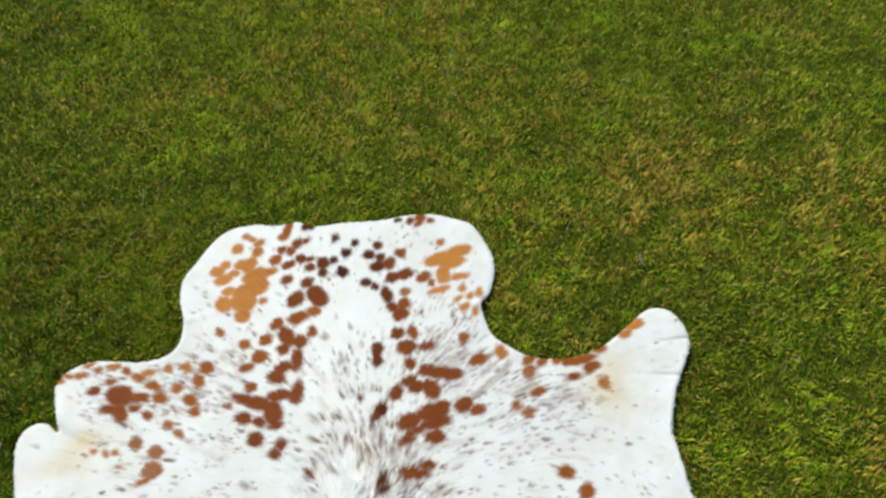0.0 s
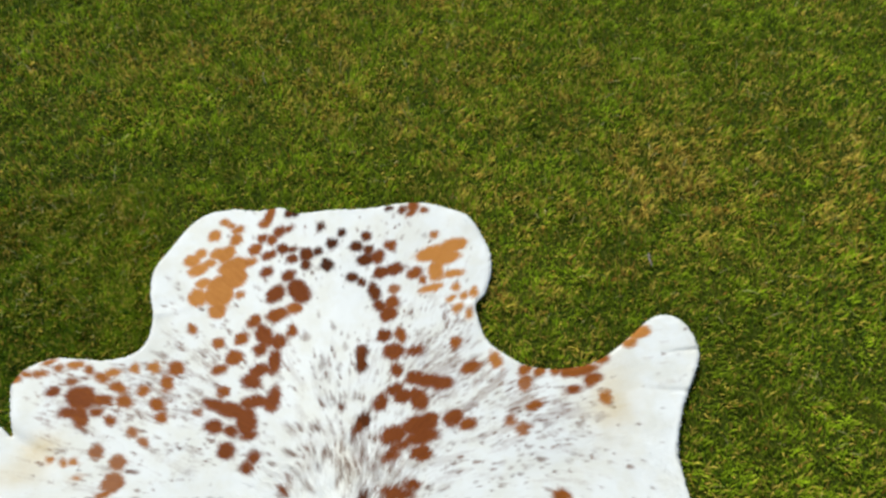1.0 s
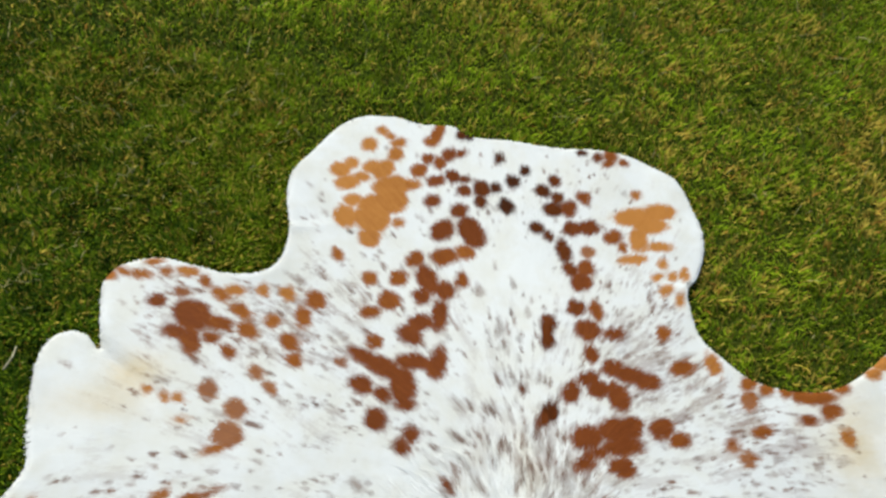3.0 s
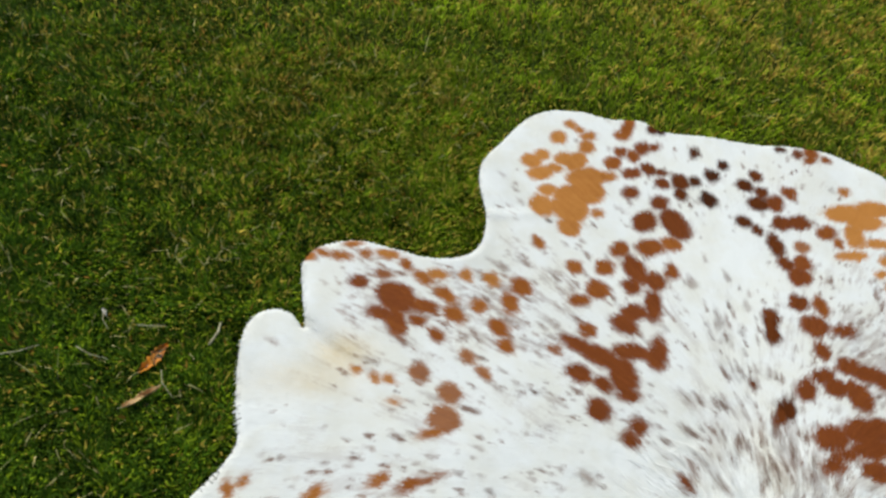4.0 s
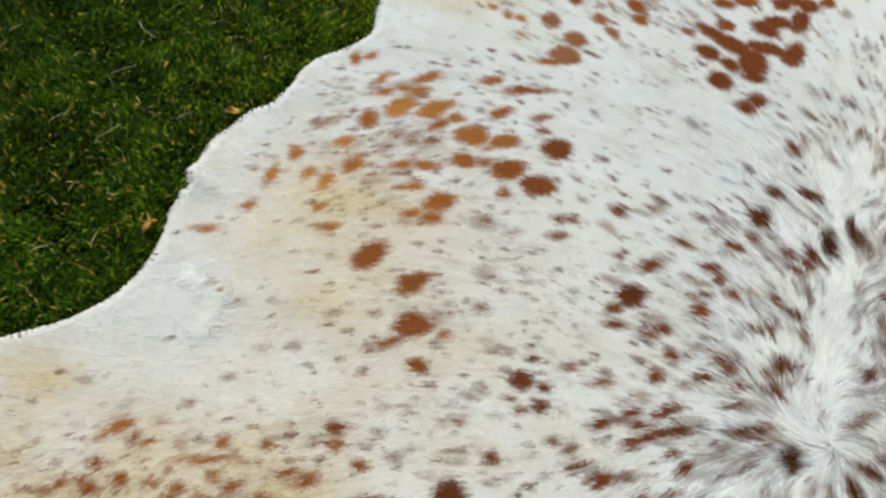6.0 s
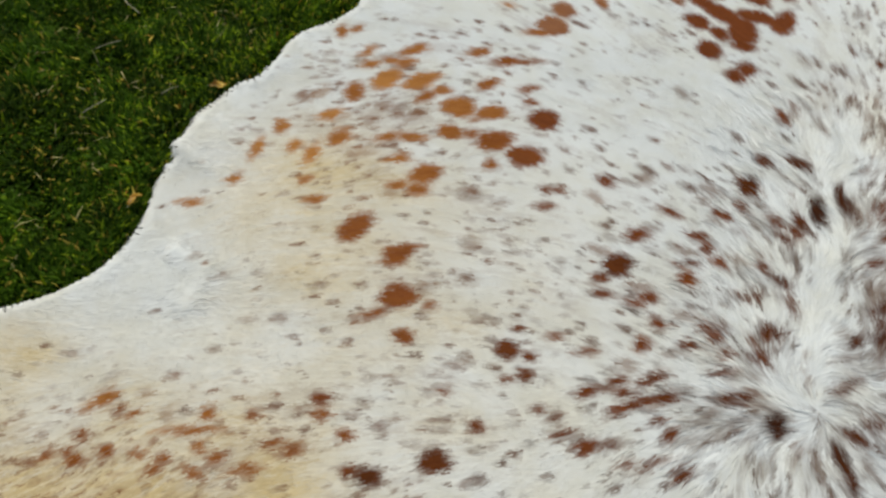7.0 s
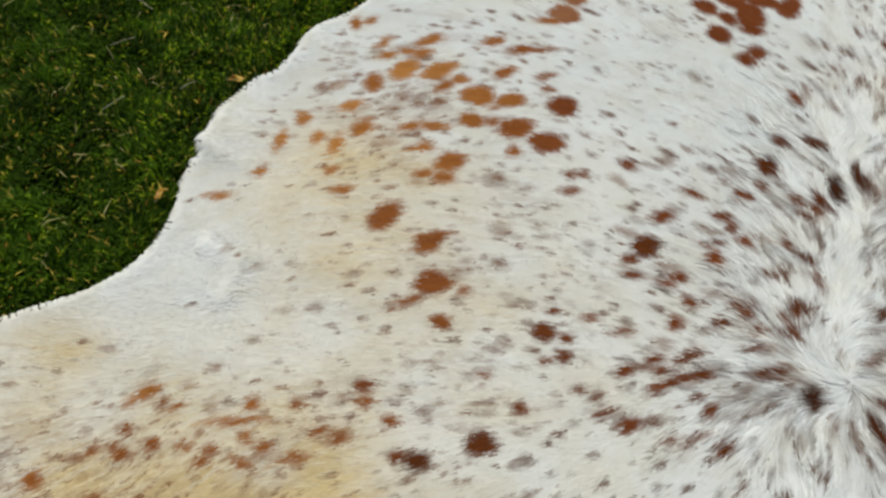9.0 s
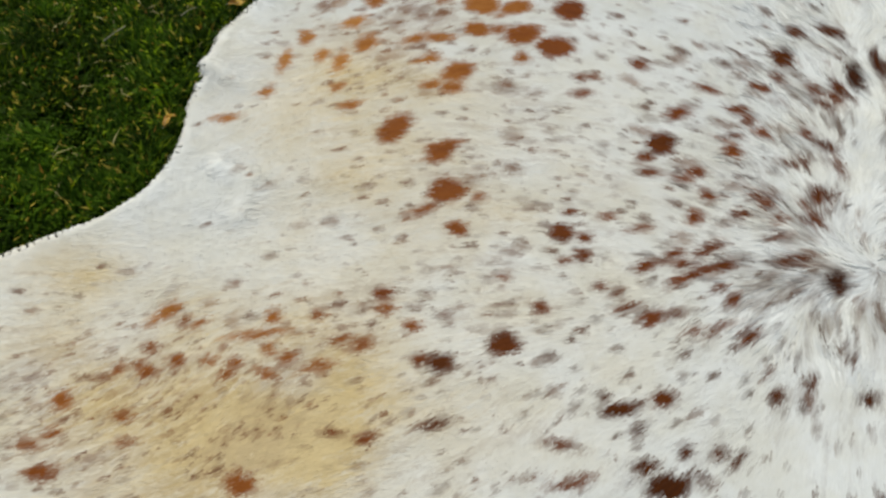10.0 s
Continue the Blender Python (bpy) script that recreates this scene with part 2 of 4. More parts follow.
# ---- coat ----
BROWN, TONE, FORCE = np.full(GX.shape, -1.0), np.zeros(GX.shape), np.ones(GX.shape)
WOBX = GX + 0.003 * (value_noise(GX, GY, 0.010, 41) - 0.5) + 0.003 * (value_noise(GX, GY, 0.03, 43) - 0.5)
WOBY = GY + 0.003 * (value_noise(GX, GY, 0.010, 42) - 0.5) + 0.003 * (value_noise(GX, GY, 0.03, 44) - 0.5)


def spots(*rows, strong=1.0):
    """Blotches of the coat: place, half length, half width, angle, tone (0 black-brown to 1 tan); weaker ones have white hair among them."""
    for x, y, a, b, angle, tone in rows:
        reach = a * 1.6 + 0.012
        i0, i1 = (max(0, int((y + s * reach - Y0) / CELL)) for s in (-1, 1))
        j0, j1 = (max(0, int((x + s * reach - X0) / CELL)) for s in (-1, 1))
        cut = np.s_[i0:i1, j0:j1]
        dx, dy, c, s = WOBX[cut] - x, WOBY[cut] - y, math.cos(radians(angle)), math.sin(radians(angle))
        d = np.hypot((dx * c + dy * s) / a, (dy * c - dx * s) / b)
        near = (1 - d) * min(a, b) / 0.010
        TONE[cut] = np.where(near > BROWN[cut], tone, TONE[cut])
        FORCE[cut] = np.where(near > BROWN[cut], strong, FORCE[cut])
        BROWN[cut] = np.maximum(BROWN[cut], near)


# neck right tan
spots(
    (0.218, -0.011, 0.042, 0.019, 9, 1), (0.262, 0.005, 0.033, 0.017, 12, 1), (0.240, -0.027, 0.034, 0.017, 10, 1),
    (0.213, -0.059, 0.027, 0.015, 71, 1), (0.246, -0.072, 0.023, 0.009, 8, 1), (0.195, -0.101, 0.022, 0.009, 7, 1),
    (0.169, -0.057, 0.018, 0.013, 27, 0.6), (0.183, -0.077, 0.011, 0.008, 59, 0.7),
)
spots(
    (0.227, 0.040, 0.011, 0.008, 40, 0.8), (0.245, -0.106, 0.011, 0.008, 54, 1), (0.231, -0.132, 0.010, 0.007, 30, 1),
    (0.258, -0.130, 0.009, 0.006, 55, 1), (0.281, -0.125, 0.012, 0.007, 65, 1), (0.239, -0.161, 0.013, 0.009, 25, 1),
    (0.261, -0.179, 0.011, 0.006, 72, 1),
)
# brisket right
spots(
    (0.339, -0.322, 0.016, 0.012, 37, 0.7), (0.334, -0.348, 0.015, 0.010, 58, 0.65), (0.367, -0.330, 0.014, 0.010, 42, 0.7),
    (0.399, -0.331, 0.016, 0.012, 37, 0.7), (0.419, -0.338, 0.016, 0.011, 42, 0.65), (0.450, -0.343, 0.033, 0.012, 6, 0.65),
    (0.464, -0.365, 0.021, 0.013, 20, 0.6), (0.419, -0.381, 0.019, 0.008, 7, 0.55), (0.495, -0.326, 0.015, 0.009, 19, 0.7),
)
# right leg
spots(
    (0.586, -0.274, 0.027, 0.015, 9, 0.95), (0.562, -0.296, 0.015, 0.010, 17, 0.9), (0.478, -0.408, 0.015, 0.009, 64, 0.85),
)
# ribs right
spots(
    (0.059, -0.530, 0.030, 0.013, -12, 0.5), (0.084, -0.517, 0.015, 0.011, -12, 0.5), (0.341, -0.581, 0.017, 0.013, -4, 0.65),
    (0.368, -0.625, 0.017, 0.014, 46, 0.65), (0.339, -0.401, 0.015, 0.009, 11, 0.65), (0.285, -0.421, 0.008, 0.005, 12, 0.6),
    (0.310, -0.442, 0.013, 0.007, 8, 0.65), (0.474, -0.406, 0.013, 0.008, 48, 0.85),
)
# loin
spots(
    (-0.171, -0.613, 0.0146, 0.0129, 53, 0.25), (-0.154, -0.569, 0.0095, 0.0065, -44, 0.3), (-0.113, -0.562, 0.0116, 0.0070, -19, 0.25),
    (-0.324, -0.659, 0.0096, 0.0061, -20, 0.45), (-0.176, -0.646, 0.0082, 0.0066, 87, 0.4), (-0.197, -0.665, 0.0079, 0.0070, -22, 0.45),
    (-0.252, -0.679, 0.0092, 0.0042, -9, 0.45), (-0.094, -0.629, 0.0218, 0.0121, -83, 0.05), (-0.071, -0.601, 0.0198, 0.0060, -74, 0.1),
    (-0.114, -0.654, 0.0100, 0.0081, -71, 0.3), (-0.118, -0.669, 0.0078, 0.0064, -69, 0.35), (-0.139, -0.660, 0.0086, 0.0056, -57, 0.35),
    (-0.130, -0.682, 0.0068, 0.0049, -50, 0.3), (-0.006, -0.530, 0.0217, 0.0092, 60, 0.2),
)
spots(
    (-0.010, -0.552, 0.0153, 0.0083, 45, 0.2), (0.003, -0.611, 0.0177, 0.0124, 73, 0.4), (-0.021, -0.611, 0.0162, 0.0059, 34, 0.35),
    (-0.029, -0.600, 0.0090, 0.0042, 43, 0.3), (-0.029, -0.640, 0.0120, 0.0053, 63, 0.3), (-0.279, -0.720, 0.0123, 0.0072, 39, 0.45),
    (-0.219, -0.703, 0.0093, 0.0056, 10, 0.4), (-0.209, -0.715, 0.0075, 0.0070, 56, 0.4), (-0.295, -0.769, 0.0154, 0.0128, 59, 0.3),
    (-0.307, -0.786, 0.0095, 0.0054, 36, 0.4), (-0.223, -0.742, 0.0103, 0.0037, 9, 0.4), (-0.195, -0.731, 0.0079, 0.0069, 27, 0.5),
    (-0.149, -0.723, 0.0076, 0.0064, 5, 0.4), (-0.225, -0.761, 0.0088, 0.0075, 16, 0.55),
)
spots(
    (-0.130, -0.739, 0.0102, 0.0072, -13, 0.2), (-0.039, -0.680, 0.0103, 0.0050, 47, 0.3), (-0.303, -0.807, 0.0098, 0.0049, 10, 0.4),
    (-0.260, -0.798, 0.0090, 0.0069, 27, 0.45), (-0.273, -0.809, 0.0087, 0.0041, 14, 0.45), (-0.165, -0.766, 0.0151, 0.0050, 13, 0.3),
    (-0.120, -0.766, 0.0110, 0.0046, -72, 0.3), (-0.248, -0.824, 0.0083, 0.0070, 1, 0.45), (-0.033, -0.739, 0.0155, 0.0048, 39, 0.2),
    (0.018, -0.376, 0.0170, 0.0122, 60, 0.2), (0.034, -0.234, 0.0196, 0.0111, 69, 0.3), (-0.018, -0.340, 0.0095, 0.0061, 63, 0.3),
    (-0.134, -0.491, 0.0118, 0.0065, -59, 0.4),
)
# loin faint
spots(
    (-0.282, -0.639, 0.0076, 0.0066, -66, 0.5), (-0.330, -0.685, 0.0082, 0.0058, -21, 0.6), (-0.217, -0.650, 0.0069, 0.0052, 5, 0.5),
    (-0.209, -0.635, 0.0119, 0.0054, -9, 0.45), (-0.201, -0.676, 0.0066, 0.0042, -17, 0.4), (-0.043, -0.659, 0.0193, 0.0044, 48, 0.2),
    (-0.226, -0.726, 0.0091, 0.0046, 8, 0.45), (-0.314, -0.755, 0.0090, 0.0061, 10, 0.5), (-0.177, -0.722, 0.0091, 0.0038, 8, 0.45),
    (-0.272, -0.788, 0.0101, 0.0050, 15, 0.5), (-0.183, -0.777, 0.0102, 0.0030, 40, 0.3), (-0.222, -0.805, 0.0131, 0.0049, 4, 0.5),
    (-0.040, -0.723, 0.0142, 0.0049, 71, 0.25), (-0.053, -0.742, 0.0171, 0.0049, 72, 0.2), (-0.257, -0.488, 0.0095, 0.0061, -35, 0.4),
    strong=0.62,
)
# whorl
spots(
    (-0.026, -0.758, 0.0115, 0.0037, 30, 0.25), (-0.199, -0.815, 0.0076, 0.0043, 36, 0.4), (-0.192, -0.824, 0.0121, 0.0049, 60, 0.4),
    (-0.140, -0.802, 0.0115, 0.0065, -4, 0.2), (-0.151, -0.814, 0.0097, 0.0060, 40, 0.3), (-0.258, -0.853, 0.0087, 0.0065, 47, 0.5),
    (-0.216, -0.839, 0.0108, 0.0059, 40, 0.35), (-0.180, -0.839, 0.0071, 0.0043, 26, 0.4), (-0.147, -0.834, 0.0130, 0.0049, 48, 0.3),
    (-0.306, -0.877, 0.0085, 0.0030, 24, 0.5), (-0.066, -0.789, 0.0106, 0.0051, 43, 0.15), (-0.035, -0.776, 0.0128, 0.0055, 49, 0.15),
    (-0.019, -0.787, 0.0112, 0.0083, -6, 0.15),
)
spots(
    (-0.246, -0.886, 0.0130, 0.0049, 44, 0.35), (-0.277, -0.898, 0.0089, 0.0039, 40, 0.4), (-0.178, -0.857, 0.0093, 0.0034, 35, 0.4),
    (-0.073, -0.837, 0.0132, 0.0047, 46, 0.25), (-0.301, -0.917, 0.0097, 0.0050, 36, 0.4), (-0.267, -0.910, 0.0084, 0.0046, 27, 0.4),
    (-0.232, -0.901, 0.0106, 0.0044, 35, 0.3), (-0.249, -0.911, 0.0104, 0.0034, 18, 0.35), (-0.258, -0.918, 0.0101, 0.0031, 42, 0.35),
    (-0.158, -0.879, 0.0110, 0.0057, 49, 0.25), (-0.174, -0.884, 0.0085, 0.0051, 57, 0.3), (-0.271, -0.927, 0.0087, 0.0036, 43, 0.45),
    (-0.236, -0.929, 0.0066, 0.0038, 28, 0.35),
)
spots(
    (-0.222, -0.937, 0.0089, 0.0055, 50, 0.4), (-0.132, -0.899, 0.0126, 0.0096, 77, 0.08), (-0.049, -0.870, 0.0078, 0.0057, 9, 0.25),
    (-0.065, -0.887, 0.0104, 0.0065, -8, 0.25), (-0.079, -0.913, 0.0197, 0.0060, -64, 0.12), (-0.070, -0.933, 0.0108, 0.0056, -79, 0.15),
    (-0.292, -0.971, 0.0104, 0.0056, 39, 0.4), (-0.274, -0.964, 0.0071, 0.0036, 34, 0.35), (-0.258, -0.977, 0.0070, 0.0035, 34, 0.45),
    (-0.233, -0.967, 0.0096, 0.0024, 40, 0.4), (-0.209, -0.969, 0.0098, 0.0062, 52, 0.35),
)
# whorl faint
spots(
    (-0.228, -0.853, 0.0117, 0.0035, 34, 0.45), (-0.268, -0.877, 0.0077, 0.0064, 49, 0.55), (-0.077, -0.784, 0.0102, 0.0047, -68, 0.2),
    (-0.030, -0.825, 0.0136, 0.0049, -53, 0.25), (-0.150, -0.888, 0.0072, 0.0034, 66, 0.25), (-0.241, -0.917, 0.0068, 0.0055, 68, 0.5),
    (-0.202, -0.917, 0.0139, 0.0036, 41, 0.25), (-0.182, -0.918, 0.0166, 0.0030, 44, 0.2), (-0.190, -0.906, 0.0133, 0.0035, 53, 0.25),
    (-0.204, -0.933, 0.0136, 0.0030, 41, 0.25), (-0.147, -0.936, 0.0079, 0.0038, 71, 0.25), (-0.144, -0.946, 0.0089, 0.0033, 76, 0.25),
    (-0.099, -0.922, 0.0107, 0.0035, -67, 0.2), (-0.050, -0.799, 0.0145, 0.0039, 38, 0.2),
    strong=0.6,
)
# flank
spots(
    (-0.665, -0.526, 0.0095, 0.0050, -82, 0.8), (-0.650, -0.516, 0.0074, 0.0051, 47, 0.8), (-0.625, -0.550, 0.0106, 0.0053, 63, 0.85),
    (-0.577, -0.534, 0.0141, 0.0060, 38, 0.8), (-0.570, -0.523, 0.0067, 0.0039, 42, 0.8), (-0.593, -0.557, 0.0111, 0.0040, 16, 0.8),
    (-0.575, -0.554, 0.0101, 0.0059, 38, 0.8), (-0.615, -0.573, 0.0090, 0.0059, 33, 0.85), (-0.588, -0.592, 0.0192, 0.0116, 58, 0.95),
    (-0.550, -0.580, 0.0221, 0.0100, 49, 0.9), (-0.617, -0.623, 0.0130, 0.0083, -83, 0.75), (-0.524, -0.587, 0.0098, 0.0066, 35, 0.8),
)
spots(
    (-0.538, -0.604, 0.0148, 0.0058, 56, 0.75), (-0.499, -0.607, 0.0169, 0.0155, 23, 0.8), (-0.462, -0.603, 0.0176, 0.0097, 42, 0.75),
    (-0.476, -0.622, 0.0077, 0.0034, 36, 0.75), (-0.403, -0.590, 0.0183, 0.0154, 51, 0.5), (-0.423, -0.568, 0.0070, 0.0047, 27, 0.6),
    (-0.429, -0.545, 0.0113, 0.0056, 39, 0.6), (-0.477, -0.557, 0.0139, 0.0073, 47, 0.7), (-0.500, -0.504, 0.0124, 0.0070, 42, 0.75),
    (-0.466, -0.509, 0.0170, 0.0072, 27, 0.65), (-0.443, -0.501, 0.0140, 0.0041, 24, 0.6), (-0.629, -0.666, 0.0125, 0.0068, 53, 0.95),
)
spots(
    (-0.673, -0.702, 0.0095, 0.0070, -83, 0.85), (-0.609, -0.696, 0.0135, 0.0087, 64, 0.85), (-0.649, -0.725, 0.0087, 0.0059, -84, 0.95),
    (-0.628, -0.729, 0.0153, 0.0058, 90, 0.95), (-0.683, -0.741, 0.0138, 0.0044, -85, 0.9), (-0.560, -0.680, 0.0125, 0.0060, 35, 0.8),
    (-0.537, -0.673, 0.0149, 0.0062, 15, 0.8), (-0.497, -0.649, 0.0120, 0.0099, -14, 0.75), (-0.475, -0.644, 0.0101, 0.0061, 31, 0.7),
    (-0.449, -0.645, 0.0209, 0.0134, 28, 0.65), (-0.411, -0.655, 0.0194, 0.0140, 28, 0.55), (-0.537, -0.706, 0.0102, 0.0050, 27, 0.85),
)
spots(
    (-0.506, -0.717, 0.0174, 0.0110, 46, 0.75), (-0.445, -0.679, 0.0082, 0.0059, 65, 0.7), (-0.620, -0.767, 0.0067, 0.0046, 46, 0.8),
    (-0.508, -0.741, 0.0114, 0.0062, 35, 0.75), (-0.529, -0.742, 0.0096, 0.0046, 41, 0.8), (-0.380, -0.694, 0.0078, 0.0056, 29, 0.5),
    (-0.367, -0.688, 0.0058, 0.0040, 27, 0.5), (-0.380, -0.717, 0.0077, 0.0038, 28, 0.5), (-0.687, -0.788, 0.0083, 0.0051, 67, 0.85),
    (-0.716, -0.832, 0.0084, 0.0037, 24, 0.85),
)
# belly
spots(
    (-0.602, -0.790, 0.0104, 0.0052, 48, 0.8), (-0.551, -0.809, 0.0213, 0.0123, 61, 0.65), (-0.500, -0.828, 0.0177, 0.0096, 46, 0.65),
    (-0.488, -0.874, 0.0180, 0.0147, 30, 0.6), (-0.505, -0.902, 0.0117, 0.0030, 41, 0.6), (-0.472, -0.914, 0.0092, 0.0081, 22, 0.6),
    (-0.455, -0.874, 0.0062, 0.0045, 36, 0.65), (-0.378, -0.898, 0.0108, 0.0097, 48, 0.35), (-0.358, -0.899, 0.0050, 0.0042, 34, 0.4),
    (-0.357, -0.919, 0.0071, 0.0059, 31, 0.35), (-0.373, -0.928, 0.0053, 0.0041, 24, 0.45), (-0.374, -0.872, 0.0063, 0.0043, 36, 0.4),
)
spots(
    (-0.339, -0.868, 0.0075, 0.0030, 30, 0.5), (-0.518, -0.997, 0.0055, 0.0050, 49, 0.5), (-0.513, -1.011, 0.0059, 0.0049, 26, 0.65),
    (-0.490, -1.023, 0.0058, 0.0047, 27, 0.6), (-0.412, -1.022, 0.0124, 0.0099, 19, 0.3), (-0.458, -1.050, 0.0120, 0.0080, 15, 0.25),
    (-0.473, -1.052, 0.0052, 0.0045, 11, 0.4), (-0.385, -0.982, 0.0056, 0.0043, 22, 0.45), (-0.339, -0.947, 0.0047, 0.0033, 23, 0.4),
    (-0.323, -0.951, 0.0076, 0.0043, 31, 0.35), (-0.313, -0.964, 0.0078, 0.0032, 18, 0.35), (-0.421, -0.957, 0.0058, 0.0033, 30, 0.5),
)
# flank faint
spots(
    (-0.651, -0.637, 0.0100, 0.0056, 70, 0.9), (-0.579, -0.712, 0.0133, 0.0050, 27, 0.85), (-0.532, -0.755, 0.0079, 0.0047, 28, 0.75),
    (-0.468, -0.858, 0.0124, 0.0058, 43, 0.6), (-0.560, -0.636, 0.0114, 0.0082, 67, 0.55), (-0.580, -0.634, 0.0082, 0.0058, 65, 0.6),
    (-0.540, -0.639, 0.0110, 0.0066, 56, 0.6), (-0.586, -0.660, 0.0092, 0.0058, 56, 0.65), (-0.616, -0.666, 0.0079, 0.0057, 65, 0.9),
    (-0.658, -1.036, 0.0051, 0.0039, 21, 0.8), (-0.632, -1.050, 0.0061, 0.0059, -67, 0.75), (-0.430, -0.832, 0.0087, 0.0062, 22, 0.5),
    (-0.439, -0.791, 0.0101, 0.0066, 21, 0.5), (-0.423, -0.727, 0.0096, 0.0054, 29, 0.5),
    strong=0.55,
)
# rump
spots(
    (-0.688, -1.049, 0.0087, 0.0056, 63, 0.8), (-0.696, -1.057, 0.0075, 0.0033, 47, 0.85), (-0.674, -1.057, 0.0046, 0.0032, 21, 0.6),
    (-0.660, -1.056, 0.0046, 0.0032, 22, 0.7), (-0.692, -1.083, 0.0059, 0.0046, 12, 0.6), (-0.601, -1.038, 0.0068, 0.0059, -61, 0.75),
    (-0.607, -1.055, 0.0148, 0.0031, 16, 0.75), (-0.568, -1.027, 0.0052, 0.0043, 22, 0.6), (-0.666, -1.091, 0.0053, 0.0047, -39, 0.6),
    (-0.597, -1.068, 0.0052, 0.0040, 5, 0.75), (-0.619, -1.085, 0.0047, 0.0039, -40, 0.65),
)
spots(
    (-0.640, -1.086, 0.0039, 0.0032, -19, 0.7), (-0.593, -1.088, 0.0057, 0.0037, -2, 0.7), (-0.623, -1.096, 0.0058, 0.0034, 23, 0.65),
    (-0.716, -1.119, 0.0047, 0.0029, 20, 0.5), (-0.685, -1.106, 0.0055, 0.0046, 26, 0.6), (-0.553, -1.075, 0.0083, 0.0035, 26, 0.7),
    (-0.579, -1.072, 0.0042, 0.0029, 9, 0.7), (-0.543, -1.046, 0.0047, 0.0025, 26, 0.6), (-0.525, -1.049, 0.0061, 0.0030, 26, 0.6),
    (-0.694, -1.101, 0.0050, 0.0034, -80, 0.6), (-0.708, -1.107, 0.0053, 0.0031, 53, 0.6),
)
# rump low
spots(
    (-0.746, -1.183, 0.0071, 0.0045, 2, 0.6), (-0.729, -1.203, 0.0083, 0.0052, 2, 0.55), (-0.739, -1.143, 0.0085, 0.0069, 1, 0.7),
    (-0.582, -1.180, 0.0102, 0.0073, -6, 0.65), (-0.687, -1.147, 0.0040, 0.0023, 6, 0.65), (-0.693, -1.052, 0.0079, 0.0049, 74, 0.8),
    (-0.734, -1.169, 0.0040, 0.0027, -0, 0.6), (-0.679, -1.165, 0.0044, 0.0027, 5, 0.6), (-0.452, -1.103, 0.0078, 0.0028, 18, 0.3),
    (-0.526, -1.126, 0.0045, 0.0023, 11, 0.45), (-0.503, -1.123, 0.0058, 0.0033, 11, 0.5), (-0.312, -1.061, 0.0150, 0.0063, 22, 0.2),
    (-0.328, -1.052, 0.0050, 0.0031, -22, 0.2), (-0.278, -1.044, 0.0087, 0.0056, 40, 0.3), (-0.296, -1.076, 0.0075, 0.0040, 44, 0.2),
)
spots(
    (-0.288, -1.103, 0.0082, 0.0050, 17, 0.2), (-0.270, -1.116, 0.0150, 0.0094, 18, 0.12), (-0.260, -1.084, 0.0055, 0.0034, 52, 0.2),
    (-0.232, -1.080, 0.0067, 0.0046, 53, 0.25), (-0.218, -1.082, 0.0067, 0.0037, 56, 0.2), (-0.189, -1.021, 0.0068, 0.0048, 62, 0.2),
    (-0.197, -1.003, 0.0061, 0.0032, 46, 0.3), (-0.115, -1.010, 0.0064, 0.0055, 63, 0.15), (-0.127, -0.970, 0.0048, 0.0039, -77, 0.2),
    (-0.377, -1.132, 0.0067, 0.0022, 23, 0.4), (-0.347, -1.129, 0.0096, 0.0026, 27, 0.4), (-0.355, -1.101, 0.0094, 0.0028, 2, 0.35),
    (-0.243, -1.106, 0.0044, 0.0028, 51, 0.25), (-0.160, -1.004, 0.0075, 0.0030, 63, 0.2), (-0.209, -0.969, 0.0097, 0.0054, 44, 0.3),
)
# foreleg
spots(
    (-0.554, -0.156, 0.0124, 0.0062, 18, 0.8), (-0.592, -0.174, 0.0108, 0.0064, -31, 0.75), (-0.569, -0.178, 0.0158, 0.0069, -9, 0.75),
    (-0.534, -0.173, 0.0099, 0.0071, -9, 0.75), (-0.503, -0.171, 0.0158, 0.0083, -3, 0.85), (-0.611, -0.180, 0.0105, 0.0094, -13, 0.8),
    (-0.477, -0.186, 0.0104, 0.0081, -57, 0.7), (-0.454, -0.206, 0.0155, 0.0082, -42, 0.75), (-0.435, -0.197, 0.0146, 0.0083, 4, 0.9),
    (-0.540, -0.223, 0.0146, 0.0111, -13, 0.5), (-0.490, -0.242, 0.0294, 0.0230, -30, 0.52), (-0.488, -0.281, 0.0229, 0.0139, -78, 0.55),
    (-0.509, -0.270, 0.0198, 0.0087, -3, 0.52), (-0.451, -0.255, 0.0223, 0.0109, -9, 0.58), (-0.462, -0.278, 0.0143, 0.0097, -7, 0.58),
)
spots(
    (-0.436, -0.298, 0.0118, 0.0095, -54, 0.6), (-0.422, -0.230, 0.0174, 0.0101, -43, 0.72), (-0.412, -0.264, 0.0157, 0.0111, -39, 0.7),
    (-0.394, -0.195, 0.0119, 0.0098, -74, 0.9), (-0.358, -0.197, 0.0129, 0.0100, -84, 0.9), (-0.335, -0.238, 0.0169, 0.0119, -89, 0.7),
    (-0.379, -0.246, 0.0110, 0.0099, -28, 0.75), (-0.318, -0.206, 0.0164, 0.0139, -79, 0.65), (-0.352, -0.279, 0.0151, 0.0127, -60, 0.65),
    (-0.344, -0.308, 0.0118, 0.0095, -63, 0.68), (-0.440, -0.442, 0.0136, 0.0050, 20, 0.75), (-0.511, -0.370, 0.0063, 0.0052, -59, 0.9),
    (-0.494, -0.370, 0.0075, 0.0059, -17, 0.9), (-0.486, -0.400, 0.0099, 0.0049, -4, 0.9), (-0.533, -0.360, 0.0064, 0.0041, -8, 0.9),
)
